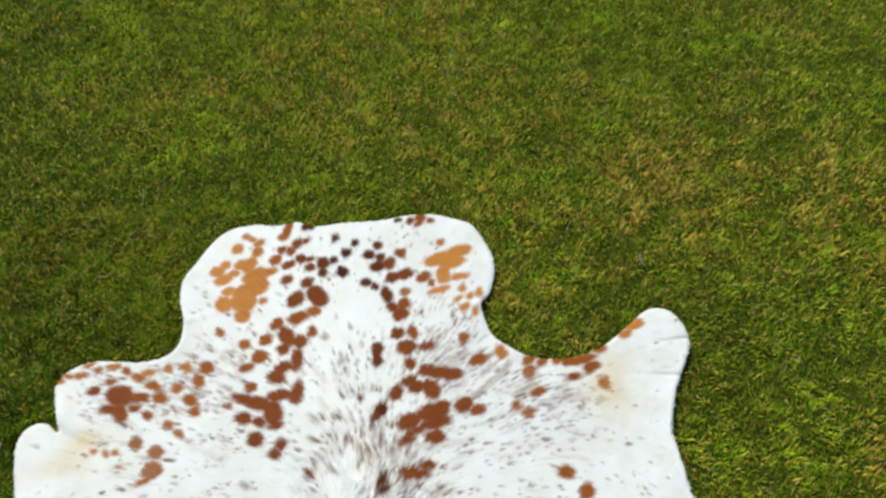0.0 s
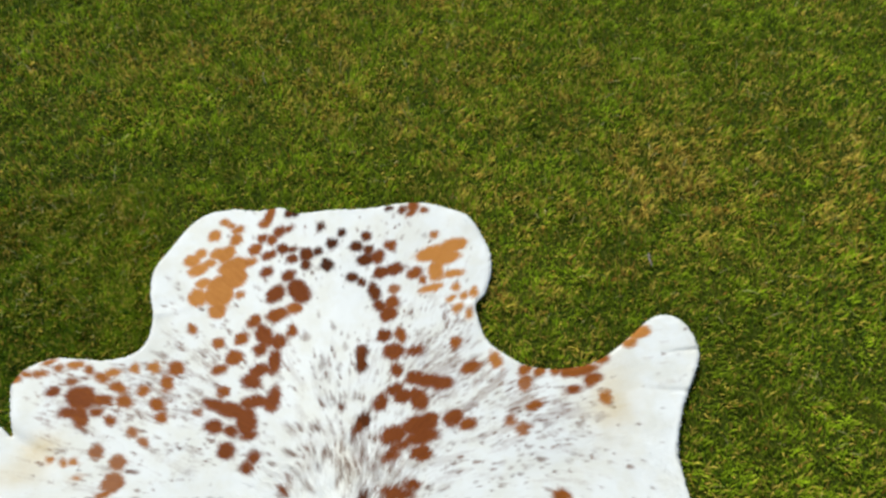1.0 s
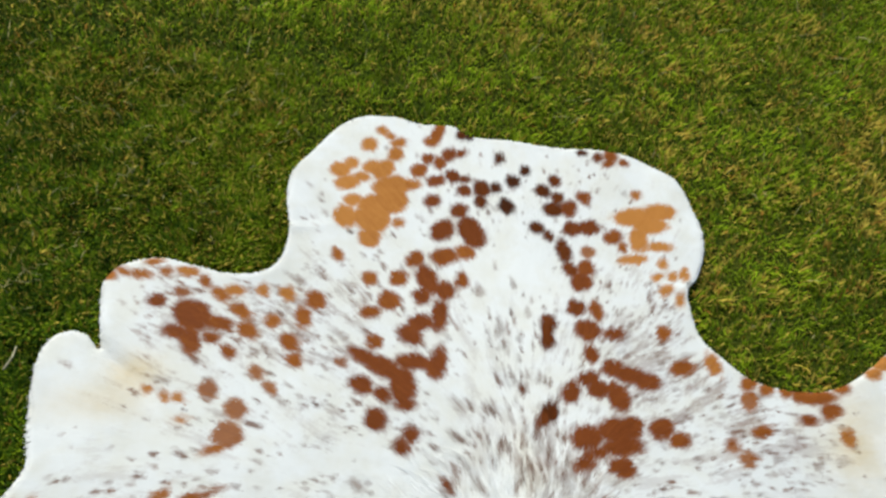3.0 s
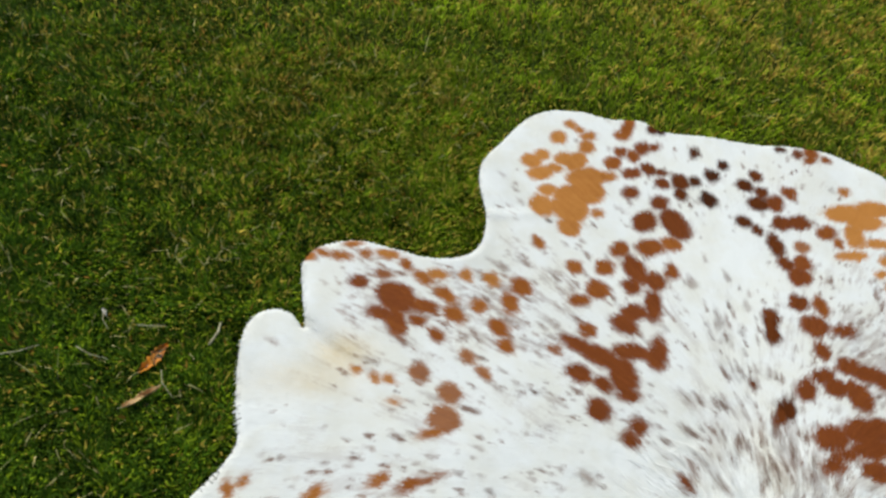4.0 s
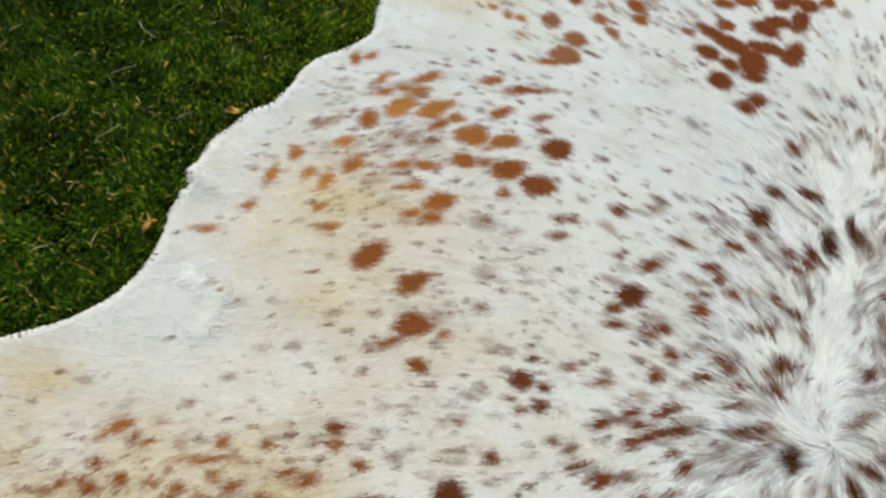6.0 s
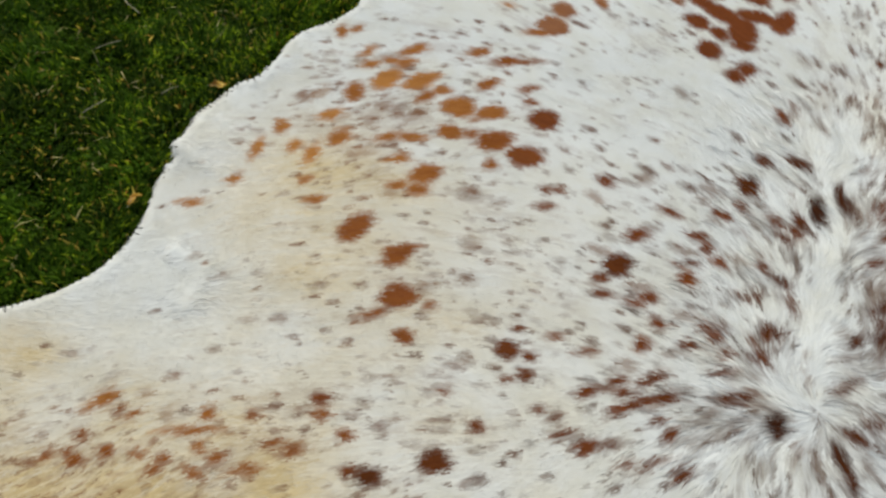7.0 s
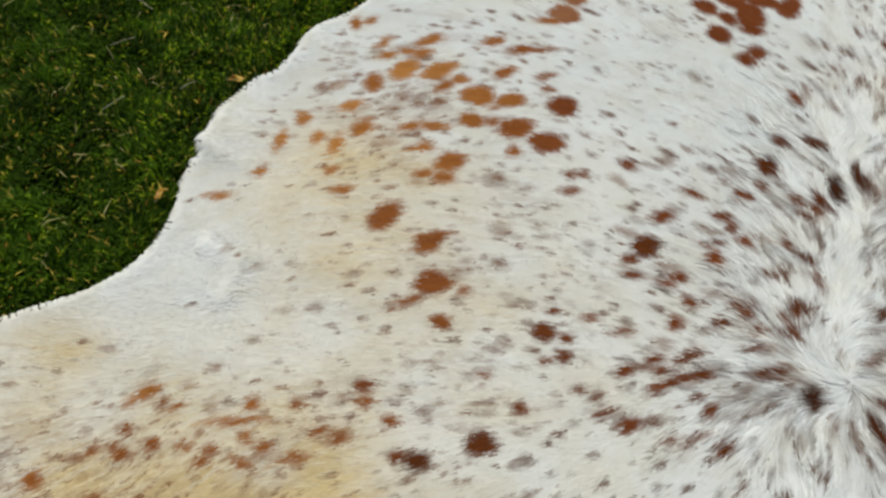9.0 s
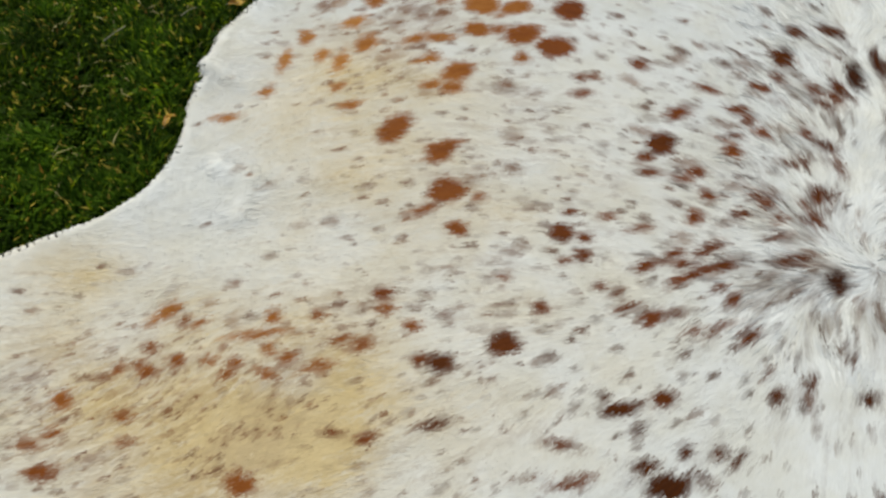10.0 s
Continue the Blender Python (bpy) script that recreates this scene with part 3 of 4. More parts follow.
# shoulder
spots(
    (-0.238, -0.162, 0.0135, 0.0133, -48, 0.72), (-0.193, -0.158, 0.0167, 0.0137, 53, 0.65), (-0.210, -0.201, 0.0179, 0.0160, 46, 0.62),
    (-0.238, -0.223, 0.0171, 0.0104, 19, 0.6), (-0.150, -0.158, 0.0295, 0.0162, -68, 0.5), (-0.161, -0.190, 0.0179, 0.0134, 84, 0.5),
    (-0.124, -0.179, 0.0177, 0.0139, -79, 0.5), (-0.134, -0.223, 0.0290, 0.0133, 80, 0.48), (-0.163, -0.239, 0.0236, 0.0146, 25, 0.5),
    (-0.180, -0.261, 0.0235, 0.0153, -33, 0.5), (-0.233, -0.274, 0.0123, 0.0118, -71, 0.6),
)
spots(
    (-0.251, -0.296, 0.0212, 0.0115, -31, 0.5), (-0.219, -0.315, 0.0286, 0.0168, -25, 0.5), (-0.178, -0.304, 0.0273, 0.0152, -1, 0.5),
    (-0.142, -0.303, 0.0282, 0.0129, 76, 0.5), (-0.193, -0.344, 0.0303, 0.0182, -89, 0.5), (-0.191, -0.371, 0.0152, 0.0113, -2, 0.5),
    (-0.252, -0.343, 0.0177, 0.0132, -29, 0.48), (-0.221, -0.358, 0.0139, 0.0109, -41, 0.48), (-0.231, -0.394, 0.0162, 0.0156, -53, 0.45),
    (-0.185, -0.416, 0.0124, 0.0106, -37, 0.45), (-0.198, -0.435, 0.0134, 0.0103, -47, 0.45),
)
# neck
spots(
    (-0.213, 0.144, 0.0105, 0.0093, 4, 0.9), (-0.199, 0.134, 0.0098, 0.0073, -38, 0.85), (-0.186, 0.120, 0.0142, 0.0104, 22, 0.85),
    (-0.237, 0.112, 0.0143, 0.0129, 47, 0.95), (-0.193, 0.091, 0.0173, 0.0117, 78, 0.85), (-0.119, 0.147, 0.0286, 0.0108, 71, 0.65),
    (-0.132, 0.126, 0.0123, 0.0116, 69, 0.7), (-0.074, 0.145, 0.0138, 0.0094, 52, 0.2), (-0.062, 0.140, 0.0083, 0.0068, -78, 0.05),
    (-0.100, 0.098, 0.0169, 0.0123, 67, 0.5), (-0.081, 0.101, 0.0126, 0.0084, 36, 0.5),
)
spots(
    (-0.117, 0.077, 0.0156, 0.0108, 70, 0.6), (-0.136, 0.086, 0.0124, 0.0110, 56, 0.55), (-0.154, 0.060, 0.0154, 0.0128, 63, 0.65),
    (-0.126, 0.039, 0.0165, 0.0110, 26, 0.5), (-0.096, 0.051, 0.0143, 0.0125, -51, 0.35), (-0.077, 0.045, 0.0126, 0.0087, 4, 0.35),
    (-0.285, 0.052, 0.0166, 0.0157, -9, 1), (-0.267, 0.068, 0.0119, 0.0110, 65, 1), (-0.274, 0.025, 0.0199, 0.0153, 19, 1),
    (-0.233, 0.062, 0.0159, 0.0133, 55, 0.98), (-0.215, 0.055, 0.0246, 0.0161, 59, 0.95),
)
spots(
    (-0.201, 0.022, 0.0324, 0.0207, 17, 0.92), (-0.217, -0.017, 0.0394, 0.0255, 16, 0.93), (-0.234, -0.046, 0.0289, 0.0265, -3, 0.95),
    (-0.277, -0.046, 0.0215, 0.0179, -79, 1), (-0.263, -0.011, 0.0143, 0.0122, 23, 1), (-0.248, 0.039, 0.0144, 0.0086, 0, 0.97),
    (-0.170, 0.026, 0.0168, 0.0099, 9, 0.85), (-0.239, -0.085, 0.0194, 0.0169, -86, 0.92), (-0.191, -0.052, 0.0110, 0.0092, 23, 0.85),
    (-0.191, -0.004, 0.0206, 0.0165, 89, 0.9),
)
# poll
spots(
    (-0.081, 0.021, 0.0125, 0.0113, 14, 0.4), (-0.049, 0.028, 0.0173, 0.0157, 68, 0.3), (-0.053, 0.001, 0.0141, 0.0112, 81, 0.25),
    (-0.025, 0.032, 0.0126, 0.0095, 67, 0.15), (-0.009, -0.006, 0.0143, 0.0119, -59, 0.08), (0.007, 0.049, 0.0149, 0.0112, 57, 0.1),
    (0.032, 0.075, 0.0111, 0.0089, 62, 0.1), (-0.013, 0.097, 0.0120, 0.0083, 73, 0.15), (-0.134, -0.005, 0.0151, 0.0119, 33, 0.45),
    (-0.090, -0.022, 0.0163, 0.0143, 41, 0.42), (-0.120, -0.063, 0.0257, 0.0164, 53, 0.45), (-0.073, -0.063, 0.0311, 0.0198, -70, 0.42),
    (-0.065, -0.076, 0.0172, 0.0152, 76, 0.45),
)
spots(
    (-0.086, -0.104, 0.0152, 0.0141, 17, 0.7), (-0.122, -0.115, 0.0229, 0.0149, 22, 0.6), (-0.167, -0.122, 0.0154, 0.0121, 36, 0.6),
    (-0.096, -0.159, 0.0148, 0.0116, 81, 0.58), (-0.289, -0.121, 0.0132, 0.0098, -63, 0.75), (0.058, 0.032, 0.0148, 0.0136, -88, 0.2),
    (0.082, 0.055, 0.0127, 0.0109, -77, 0.3), (0.082, 0.018, 0.0131, 0.0101, 48, 0.3), (0.072, -0.008, 0.0176, 0.0136, 19, 0.25),
    (0.097, -0.004, 0.0182, 0.0138, 65, 0.45), (0.130, 0.022, 0.0143, 0.0117, 46, 0.55), (0.040, -0.047, 0.0125, 0.0121, 52, 0.2),
    (0.057, -0.062, 0.0109, 0.0088, -71, 0.25),
)
spots(
    (0.098, -0.047, 0.0177, 0.0157, 35, 0.4), (0.125, -0.041, 0.0220, 0.0134, 12, 0.42), (0.078, -0.091, 0.0231, 0.0125, -87, 0.3),
    (0.084, -0.127, 0.0158, 0.0115, -83, 0.4), (0.110, -0.123, 0.0160, 0.0138, 59, 0.55), (0.099, -0.151, 0.0198, 0.0176, 49, 0.5),
    (0.084, -0.199, 0.0151, 0.0134, 55, 0.42), (0.115, -0.205, 0.0164, 0.0110, -87, 0.6), (0.171, 0.120, 0.0123, 0.0086, 61, 0.4),
    (0.142, 0.126, 0.0099, 0.0077, 14, 0.15), (0.196, 0.127, 0.0191, 0.0131, 67, 0.6), (0.188, 0.107, 0.0124, 0.0082, 38, 0.6),
    (0.219, 0.110, 0.0096, 0.0080, -3, 0.6),
)
# withers
spots(
    (0.034, -0.225, 0.0122, 0.0112, 52, 0.35), (0.029, -0.258, 0.0140, 0.0122, 69, 0.3), (0.097, -0.239, 0.0221, 0.0163, 7, 0.5),
    (0.096, -0.280, 0.0139, 0.0121, -83, 0.5), (0.138, -0.244, 0.0161, 0.0104, 11, 0.5), (0.221, -0.237, 0.0149, 0.0113, 63, 0.65),
    (0.237, -0.298, 0.0208, 0.0130, 17, 0.62), (0.288, -0.290, 0.0194, 0.0113, -83, 0.85), (0.127, -0.301, 0.0182, 0.0140, 23, 0.5),
    (0.150, -0.312, 0.0263, 0.0124, -4, 0.5), (0.177, -0.323, 0.0217, 0.0143, 5, 0.5), (0.085, -0.321, 0.0181, 0.0105, 24, 0.45),
    (0.099, -0.337, 0.0174, 0.0149, 18, 0.48),
)
spots(
    (0.126, -0.348, 0.0234, 0.0160, -74, 0.5), (0.056, -0.343, 0.0196, 0.0128, 51, 0.45), (0.007, -0.387, 0.0167, 0.0106, 50, 0.35),
    (0.067, -0.415, 0.0258, 0.0197, 17, 0.5), (0.114, -0.402, 0.0289, 0.0182, 9, 0.5), (0.140, -0.397, 0.0177, 0.0157, 38, 0.5),
    (0.120, -0.426, 0.0324, 0.0159, 6, 0.5), (0.077, -0.440, 0.0209, 0.0096, 20, 0.5), (0.057, -0.457, 0.0174, 0.0106, 12, 0.5),
    (0.111, -0.458, 0.0180, 0.0139, -4, 0.5), (0.184, -0.398, 0.0197, 0.0169, 49, 0.52), (0.209, -0.415, 0.0152, 0.0120, 15, 0.55),
)
# withers faint
spots(
    (-0.280, -0.308, 0.0097, 0.0086, -12, 0.6), (-0.394, -0.329, 0.0113, 0.0086, -45, 0.72), (-0.508, -0.207, 0.0089, 0.0069, -12, 0.6),
    (0.306, -0.444, 0.0122, 0.0100, 43, 0.7), (0.287, -0.425, 0.0105, 0.0060, 14, 0.7), (0.119, -0.091, 0.0116, 0.0102, 32, 0.7),
    (-0.375, -0.353, 0.0091, 0.0067, -42, 0.7), (0.332, -0.351, 0.0175, 0.0127, 57, 0.7), (-0.455, -0.357, 0.0144, 0.0117, -72, 0.66),
    (-0.418, -0.384, 0.0154, 0.0141, -58, 0.7), (-0.425, -0.422, 0.0193, 0.0185, -20, 0.68),
    strong=0.95,
)


def cloud(x, y, wide, long_, angle=0.0):
    """A soft patch from 1 at its middle to 0."""
    c, s = math.cos(radians(angle)), math.sin(radians(angle))
    dx, dy = GX - x, GY - y
    return np.exp(-(((dx * c + dy * s) / wide) ** 2 + ((dy * c - dx * s) / long_) ** 2))


BLOTCH = FORCE * smooth(BROWN + 0.10 * STREAK + 0.06 * LOCK, -0.58, 0.30)
# how thick the small flecks stand, and how dark they are
DENSE = 0.070 + 0.17 * cloud(-0.33, -0.85, 0.30, 0.28) + 0.34 * np.exp(-(((PARTING - 0.058) / 0.060) ** 2)) + 0.10 * cloud(-0.11, -1.0, 0.15, 0.16) + 1.10 * cloud(0.01, -0.72, 0.08, 0.24)
DENSE = DENSE + 0.34 * cloud(-0.70, -1.13, 0.19, 0.09, 20) + 0.42 * cloud(-0.59, -0.62, 0.10, 0.10) + 0.42 * cloud(-0.36, -0.23, 0.16, 0.10)
DENSE = DENSE + 0.52 * cloud(0.22, -0.25, 0.11, 0.13) + 0.34 * cloud(0.36, -0.42, 0.15, 0.09) + 0.16 * cloud(-0.52, -0.20, 0.10, 0.05)
DENSE = DENSE + 0.30 * cloud(-0.035, -0.29, 0.030, 0.09) + 0.16 * cloud(-0.03, -0.50, 0.06, 0.14) + 0.08 * cloud(-0.30, -0.40, 0.14, 0.08)
DENSE = DENSE * (1 - 0.9 * cloud(0.0, -0.13, 0.055, 0.07)) * (1 - 0.95 * cloud(-0.63, -0.37, 0.11, 0.12)) * (1 - 0.9 * cloud(0.55, -0.45, 0.13, 0.2))
DENSE = DENSE * (1 - 0.97 * cloud(-0.73, -0.95, 0.16, 0.10)) * (1 - 0.7 * cloud(-0.72, -0.80, 0.07, 0.12)) * (1 - 0.92 * np.exp(-((PARTING / np.where(GX > -0.07 + 0.12 * (GY + 0.65), 0.004, 0.040)) ** 4))) * smooth(DEPTH, 0.0, 0.06)
DENSE = DENSE * (1 - 0.7 * cloud(-0.22, -0.48, 0.10, 0.06, -20)) * (1 - 0.6 * cloud(-0.28, -1.05, 0.12, 0.06))
DENSE = DENSE * (1 - 0.7 * cloud(-0.30, 0.10, 0.12, 0.12)) * (1 - 0.6 * cloud(0.28, 0.06, 0.10, 0.12))
DENSE = np.clip(DENSE, 0.0005, 1.0) * (0.45 + 1.1 * value_noise(GX, GY, 0.04, 51))
FLECK, FLECK_TONE = np.zeros(GX.shape), np.full(GX.shape, 0.4)
DARK = np.clip(cloud(-0.10, -0.80, 0.20, 0.40) + cloud(-0.1, -1.05, 0.3, 0.2), 0, 1)
DARK = np.maximum(DARK, 0.7 * cloud(0.0, -0.05, 0.12, 0.12) + 0.9 * cloud(-0.035, -0.29, 0.05, 0.1))
WARM = np.clip(cloud(-0.60, -0.70, 0.16, 0.2) + cloud(-0.65, -1.1, 0.2, 0.1) + cloud(-0.5, -0.2, 0.15, 0.1), 0, 1)


def flecks():
    """Small flecks by chance, as thick as DENSE says: blunt at the root, drawn out to a tail along the hair."""
    rng = np.random.default_rng(57)
    thick = DENSE
    near = np.clip(np.exp(-((PARTING / 0.13) ** 2)) + 0.8 * cloud(-0.36, -0.26, 0.17, 0.12) + 0.8 * cloud(0.26, -0.28, 0.15, 0.14) + 0.7 * cloud(-0.035, -0.29, 0.04, 0.1), 0, 1)
    thick = thick / (1 + 1.2 * near) / (1 - 0.6 * RUMP)
    many = int(thick.sum() * CELL**2 / 0.000046)
    at = np.searchsorted(np.cumsum(thick.ravel()) / thick.sum(), rng.random(many))
    for k in at:
        i, j = divmod(int(k), NX)
        x, y = GX[i, j] + CELL * (rng.random() - 0.5), GY[i, j] + CELL * (rng.random() - 0.5)
        a = 0.0046 * math.exp(rng.normal(0, 0.38)) * (1 + 1.1 * near[i, j]) * (1 - 0.42 * RUMP[i, j])
        b = a * rng.uniform(0.40, 0.75) / (1 + 0.8 * near[i, j])
        force = rng.choice((0.45, 0.66, 0.92), p=(0.38, 0.36, 0.26)) - 0.08 * RUMP[i, j]
        tone = 0.44 + 0.22 * WARM[i, j] - 0.20 * DARK[i, j] + rng.normal(0, 0.07)
        r = int(2.2 * a / CELL) + 2
        cut = np.s_[max(0, i - r) : i + r + 1, max(0, j - r) : j + r + 1]
        ux, uy = DIRX[i, j], DIRY[i, j]
        u, v = (WOBX[cut] - x) * ux + (WOBY[cut] - y) * uy, (WOBY[cut] - y) * ux - (WOBX[cut] - x) * uy
        d = np.hypot(np.where(u > 0, u / (1.5 * a), u / (0.75 * a)), v / b * (1 + 0.5 * np.clip(u / a, 0, 1)))
        mark = force * smooth(1.25 - d, 0.0, 0.9)
        FLECK_TONE[cut] = np.where(mark > FLECK[cut], tone, FLECK_TONE[cut])
        FLECK[cut] = np.maximum(FLECK[cut], mark)


flecks()
level = np.interp(DENSE, (0.0, 0.01, 0.02, 0.05, 0.10, 0.20, 0.30, 0.45), (3.2, 2.33, 2.05, 1.64, 1.28, 0.84, 0.52, 0.12))
FLECK = np.clip(FLECK * (1 + 0.22 * STREAK), 0, 1)
ROAN = smooth(LOCK * 0.7 + 0.6 * STREAK, level - 0.7, level + 1.0) * (0.22 + 0.42 * np.clip(cloud(-0.38, -0.24, 0.17, 0.12) + cloud(0.28, -0.30, 0.15, 0.14), 0, 1) + 0.55 * cloud(0.03, -0.72, 0.07, 0.24))


def toned(tone):
    """Brown hair, from black-brown over chestnut to tan."""
    at = (0.0, 0.25, 0.5, 0.7, 1.0)
    red, green, blue = (0.030, 0.082, 0.166, 0.255, 0.440), (0.011, 0.022, 0.046, 0.082, 0.190), (0.005, 0.005, 0.013, 0.016, 0.047)
    return np.stack([np.interp(tone, at, c) for c in (red, green, blue)], -1)


def blend(a, b, f):
    return a * (1 - f[..., None]) + np.asarray(b) * f[..., None]


CREAM = 0.55 * RUMP + 0.75 * cloud(-0.60, -1.16, 0.12, 0.08, 10) + 0.5 * cloud(-0.60, -0.80, 0.10, 0.11, 20) + 0.35 * cloud(-0.78, -1.03, 0.07, 0.03)
CREAM = CREAM + 0.45 * cloud(-0.55, -0.33, 0.035, 0.03) + 0.30 * cloud(-0.60, -0.38, 0.06, 0.03) + 0.4 * cloud(0.48, -0.42, 0.05, 0.09, -20)
CREAM = CREAM + 0.30 * cloud(-0.50, -0.90, 0.22, 0.25) + 0.18 * cloud(-0.02, -0.45, 0.02, 0.06)
CREAM = CREAM * (1 - 0.9 * cloud(-0.695, -0.915, 0.06, 0.055))
CREAM = np.clip(CREAM * (0.55 + 0.9 * value_noise(GX, GY, 0.05, 61)) * (1 + 0.12 * STREAK), 0, 0.9)
WHITE = np.stack([0.695 + 0 * GX, 0.710 + 0 * GX, 0.680 + 0 * GX], -1) * (1 + 0.006 * STREAK + 0.008 * LOCK)[..., None]
COAT = blend(WHITE, (0.60, 0.455, 0.205), CREAM)
GREY = toned(0.5 - 0.4 * DARK) * 0.6 + np.array((0.30, 0.27, 0.24)) * 0.4
COAT = blend(COAT, GREY, np.clip(ROAN, 0, 1))
COAT = blend(COAT, toned(np.clip(FLECK_TONE, 0, 1)) * 0.65 + np.array((0.13, 0.10, 0.075)) * 0.35, FLECK * 0.88)
COAT = blend(COAT, blend(toned(np.clip(TONE + 0.03 * STREAK, 0, 1)), (0.17, 0.12, 0.07), 1 - FORCE), BLOTCH)
COAT = np.clip(COAT, 0.004, 0.9)


def coloured(me, name, colours):
    """Stores one colour a vertex."""
    a = me.attributes.new(name, "FLOAT_COLOR", "POINT")
    a.data.foreach_set("color", np.c_[colours, np.ones(len(colours))].astype(np.float32).ravel())


def mesh_from(name, verts, faces, material, shade_smooth=True):
    """A mesh from arrays of vertices and of faces with one number of corners."""
    me = bpy.data.meshes.new(name)
    n, k = faces.shape
    me.vertices.add(len(verts))
    me.vertices.foreach_set("co", verts.astype(np.float32).ravel())
    me.loops.add(n * k)
    me.loops.foreach_set("vertex_index", faces.astype(np.int32).ravel())
    me.polygons.add(n)
    me.polygons.foreach_set("loop_start", np.arange(0, n * k, k, dtype=np.int32))
    me.polygons.foreach_set("use_smooth", np.full(n, shade_smooth))
    me.materials.append(material)
    me.update(calc_edges=True)
    me.validate()
    return me


def ground():
    bm = bmesh.new()
    bmesh.ops.create_grid(bm, x_segments=60, y_segments=60, size=400)
    me = bpy.data.meshes.new("ground")
    bm.to_mesh(me)
    bm.free()
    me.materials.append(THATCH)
    ob = new("ground", me)
    return tagged(ob, "matted thatch and soil under short garden turf", "ground", kind="structure")


def cowhide():
    hide = tagged(new("cowhide"), "white cowhide rug with brown and tan speckles, spread on lawn", "cowhide rug")
    # the hair side: all cells inside the cut, drawn to it at their rim
    mid = (DEPTH[:-1, :-1] + DEPTH[1:, :-1] + DEPTH[:-1, 1:] + DEPTH[1:, 1:]) / 4 > 0
    rows, cols = np.nonzero(mid)
    corner = np.stack([rows * NX + cols, rows * NX + cols + 1, (rows + 1) * NX + cols + 1, (rows + 1) * NX + cols], 1)
    used, faces = np.unique(corner, return_inverse=True)
    faces = faces.reshape(-1, 4)
    x, y, z = GX.ravel()[used].copy(), GY.ravel()[used].copy(), HEIGHT.ravel()[used].copy()
    side = np.sort(np.concatenate([faces[:, [k, (k + 1) % 4]] for k in range(4)]), axis=1)
    pair, count = np.unique(side, axis=0, return_counts=True)
    rim = np.unique(pair[count == 1])
    close, here = NEAREST.ravel()[used][rim], np.c_[x[rim], y[rim]]
    to = OUTLINE[close]
    for step in (1, -1):
        side = OUTLINE[(close + step) % len(OUTLINE)] - OUTLINE[close]
        t = np.clip(((here - OUTLINE[close]) * side).sum(1) / ((side**2).sum(1) + 1e-12), 0, 1)
        foot = OUTLINE[close] + t[:, None] * side
        better = ((foot - here) ** 2).sum(1) < ((to - here) ** 2).sum(1)
        to = np.where(better[:, None], foot, to)
    x[rim], y[rim] = to[:, 0], to[:, 1]
    me = mesh_from("skin", np.c_[x, y, z], faces, SKIN)
    coloured(me, "coat", COAT.reshape(-1, 3)[used])
    top = new("skin", me)
    top.parent = hide
    # the cut edge: raw leather under the hair
    n = len(OUTLINE)
    high = picked(HEIGHT, OUTLINE[:, 0], OUTLINE[:, 1])
    inner = OUTLINE - away * 0.004
    rings = [np.c_[OUTLINE, high + 0.0005], np.c_[OUTLINE - away * 0.001, high - 0.002], np.c_[inner, high - 0.0035], np.c_[inner - away * 0.03, high - 0.004]]
    k = np.arange(n)
    quads = np.concatenate([np.stack([r * n + k, r * n + (k + 1) % n, (r + 1) * n + (k + 1) % n, (r + 1) * n + k], 1) for r in range(3)])
    rawedge = new("cut_edge", mesh_from("cut_edge", np.concatenate(rings), quads, RAWHIDE))
    tagged(rawedge, "pale cut leather edge").parent = hide
    # short hair that lies along the coat, denser where the coat can be seen close by
    rng = np.random.default_rng(7)
    want = 430000
    hx, hy = rng.uniform(-0.95, 0.72, want), rng.uniform(-1.30, 0.20, want)
    keep = picked(DEPTH, hx, hy) > 0.001
    hx, hy = hx[keep], hy[keep]
    count = len(hx)
    deep = picked(DEPTH, hx, hy)
    spine = np.exp(-(((hx + 0.08) / 0.16) ** 2 + ((hy + 0.72) / 0.36) ** 2))
    angle = np.arctan2(picked(DIRY, hx, hy), picked(DIRX, hx, hy)) + rng.normal(0, 0.11, count)
    length = rng.uniform(0.005, 0.010, count) * (1 + 0.9 * spine) * np.where(deep < 0.02, 0.8, 1.0)
    length = np.minimum(length, 0.003 + 0.7 * deep)
    wide = rng.uniform(0.0004, 0.0008, count)
    lift = rng.uniform(0.00005, 0.0002, count) * (1 + 3.5 * spine)
    ux, uy = np.cos(angle), np.sin(angle)
    root = picked(HEIGHT, hx, hy)
    ex, ey = hx + ux * length, hy + uy * length
    end = np.maximum(picked(HEIGHT, ex, ey), root - 0.008) + lift
    tip = np.c_[ex, ey, end]
    left, right = np.c_[hx - uy * wide, hy + ux * wide, root + 0.0002], np.c_[hx + uy * wide, hy - ux * wide, root + 0.0002]
    verts = np.stack([left, right, tip], 1).reshape(-1, 3)
    hair = mesh_from("hair", verts, np.arange(3 * count).reshape(-1, 3), HAIR)
    nod = rng.normal(0, 0.006, (count, 3)) * (1 + 7.0 * spine)[:, None]
    up = np.repeat(np.c_[0.05 * ux, 0.05 * uy, np.ones(count)] + nod, 3, 0)
    up[:, 2] = 1
    hair.normals_split_custom_set_from_vertices((up / np.linalg.norm(up, axis=1, keepdims=True)).tolist())
    stray = rng.normal(0, 0.0015, (2, count))
    shade = np.repeat(picked(COAT, (hx + ex) / 2 + stray[0], (hy + ey) / 2 + stray[1]) * rng.uniform(0.99, 1.01, count)[:, None], 3, 0)
    coloured(hair, "coat", np.clip(shade, 0.004, 0.9))
    ob = tagged(new("hair", hair), kind="stuff")
    ob.parent = hide
    # long tousled locks on both sides of the parting
    many = 10000
    pick = rng.random(many)
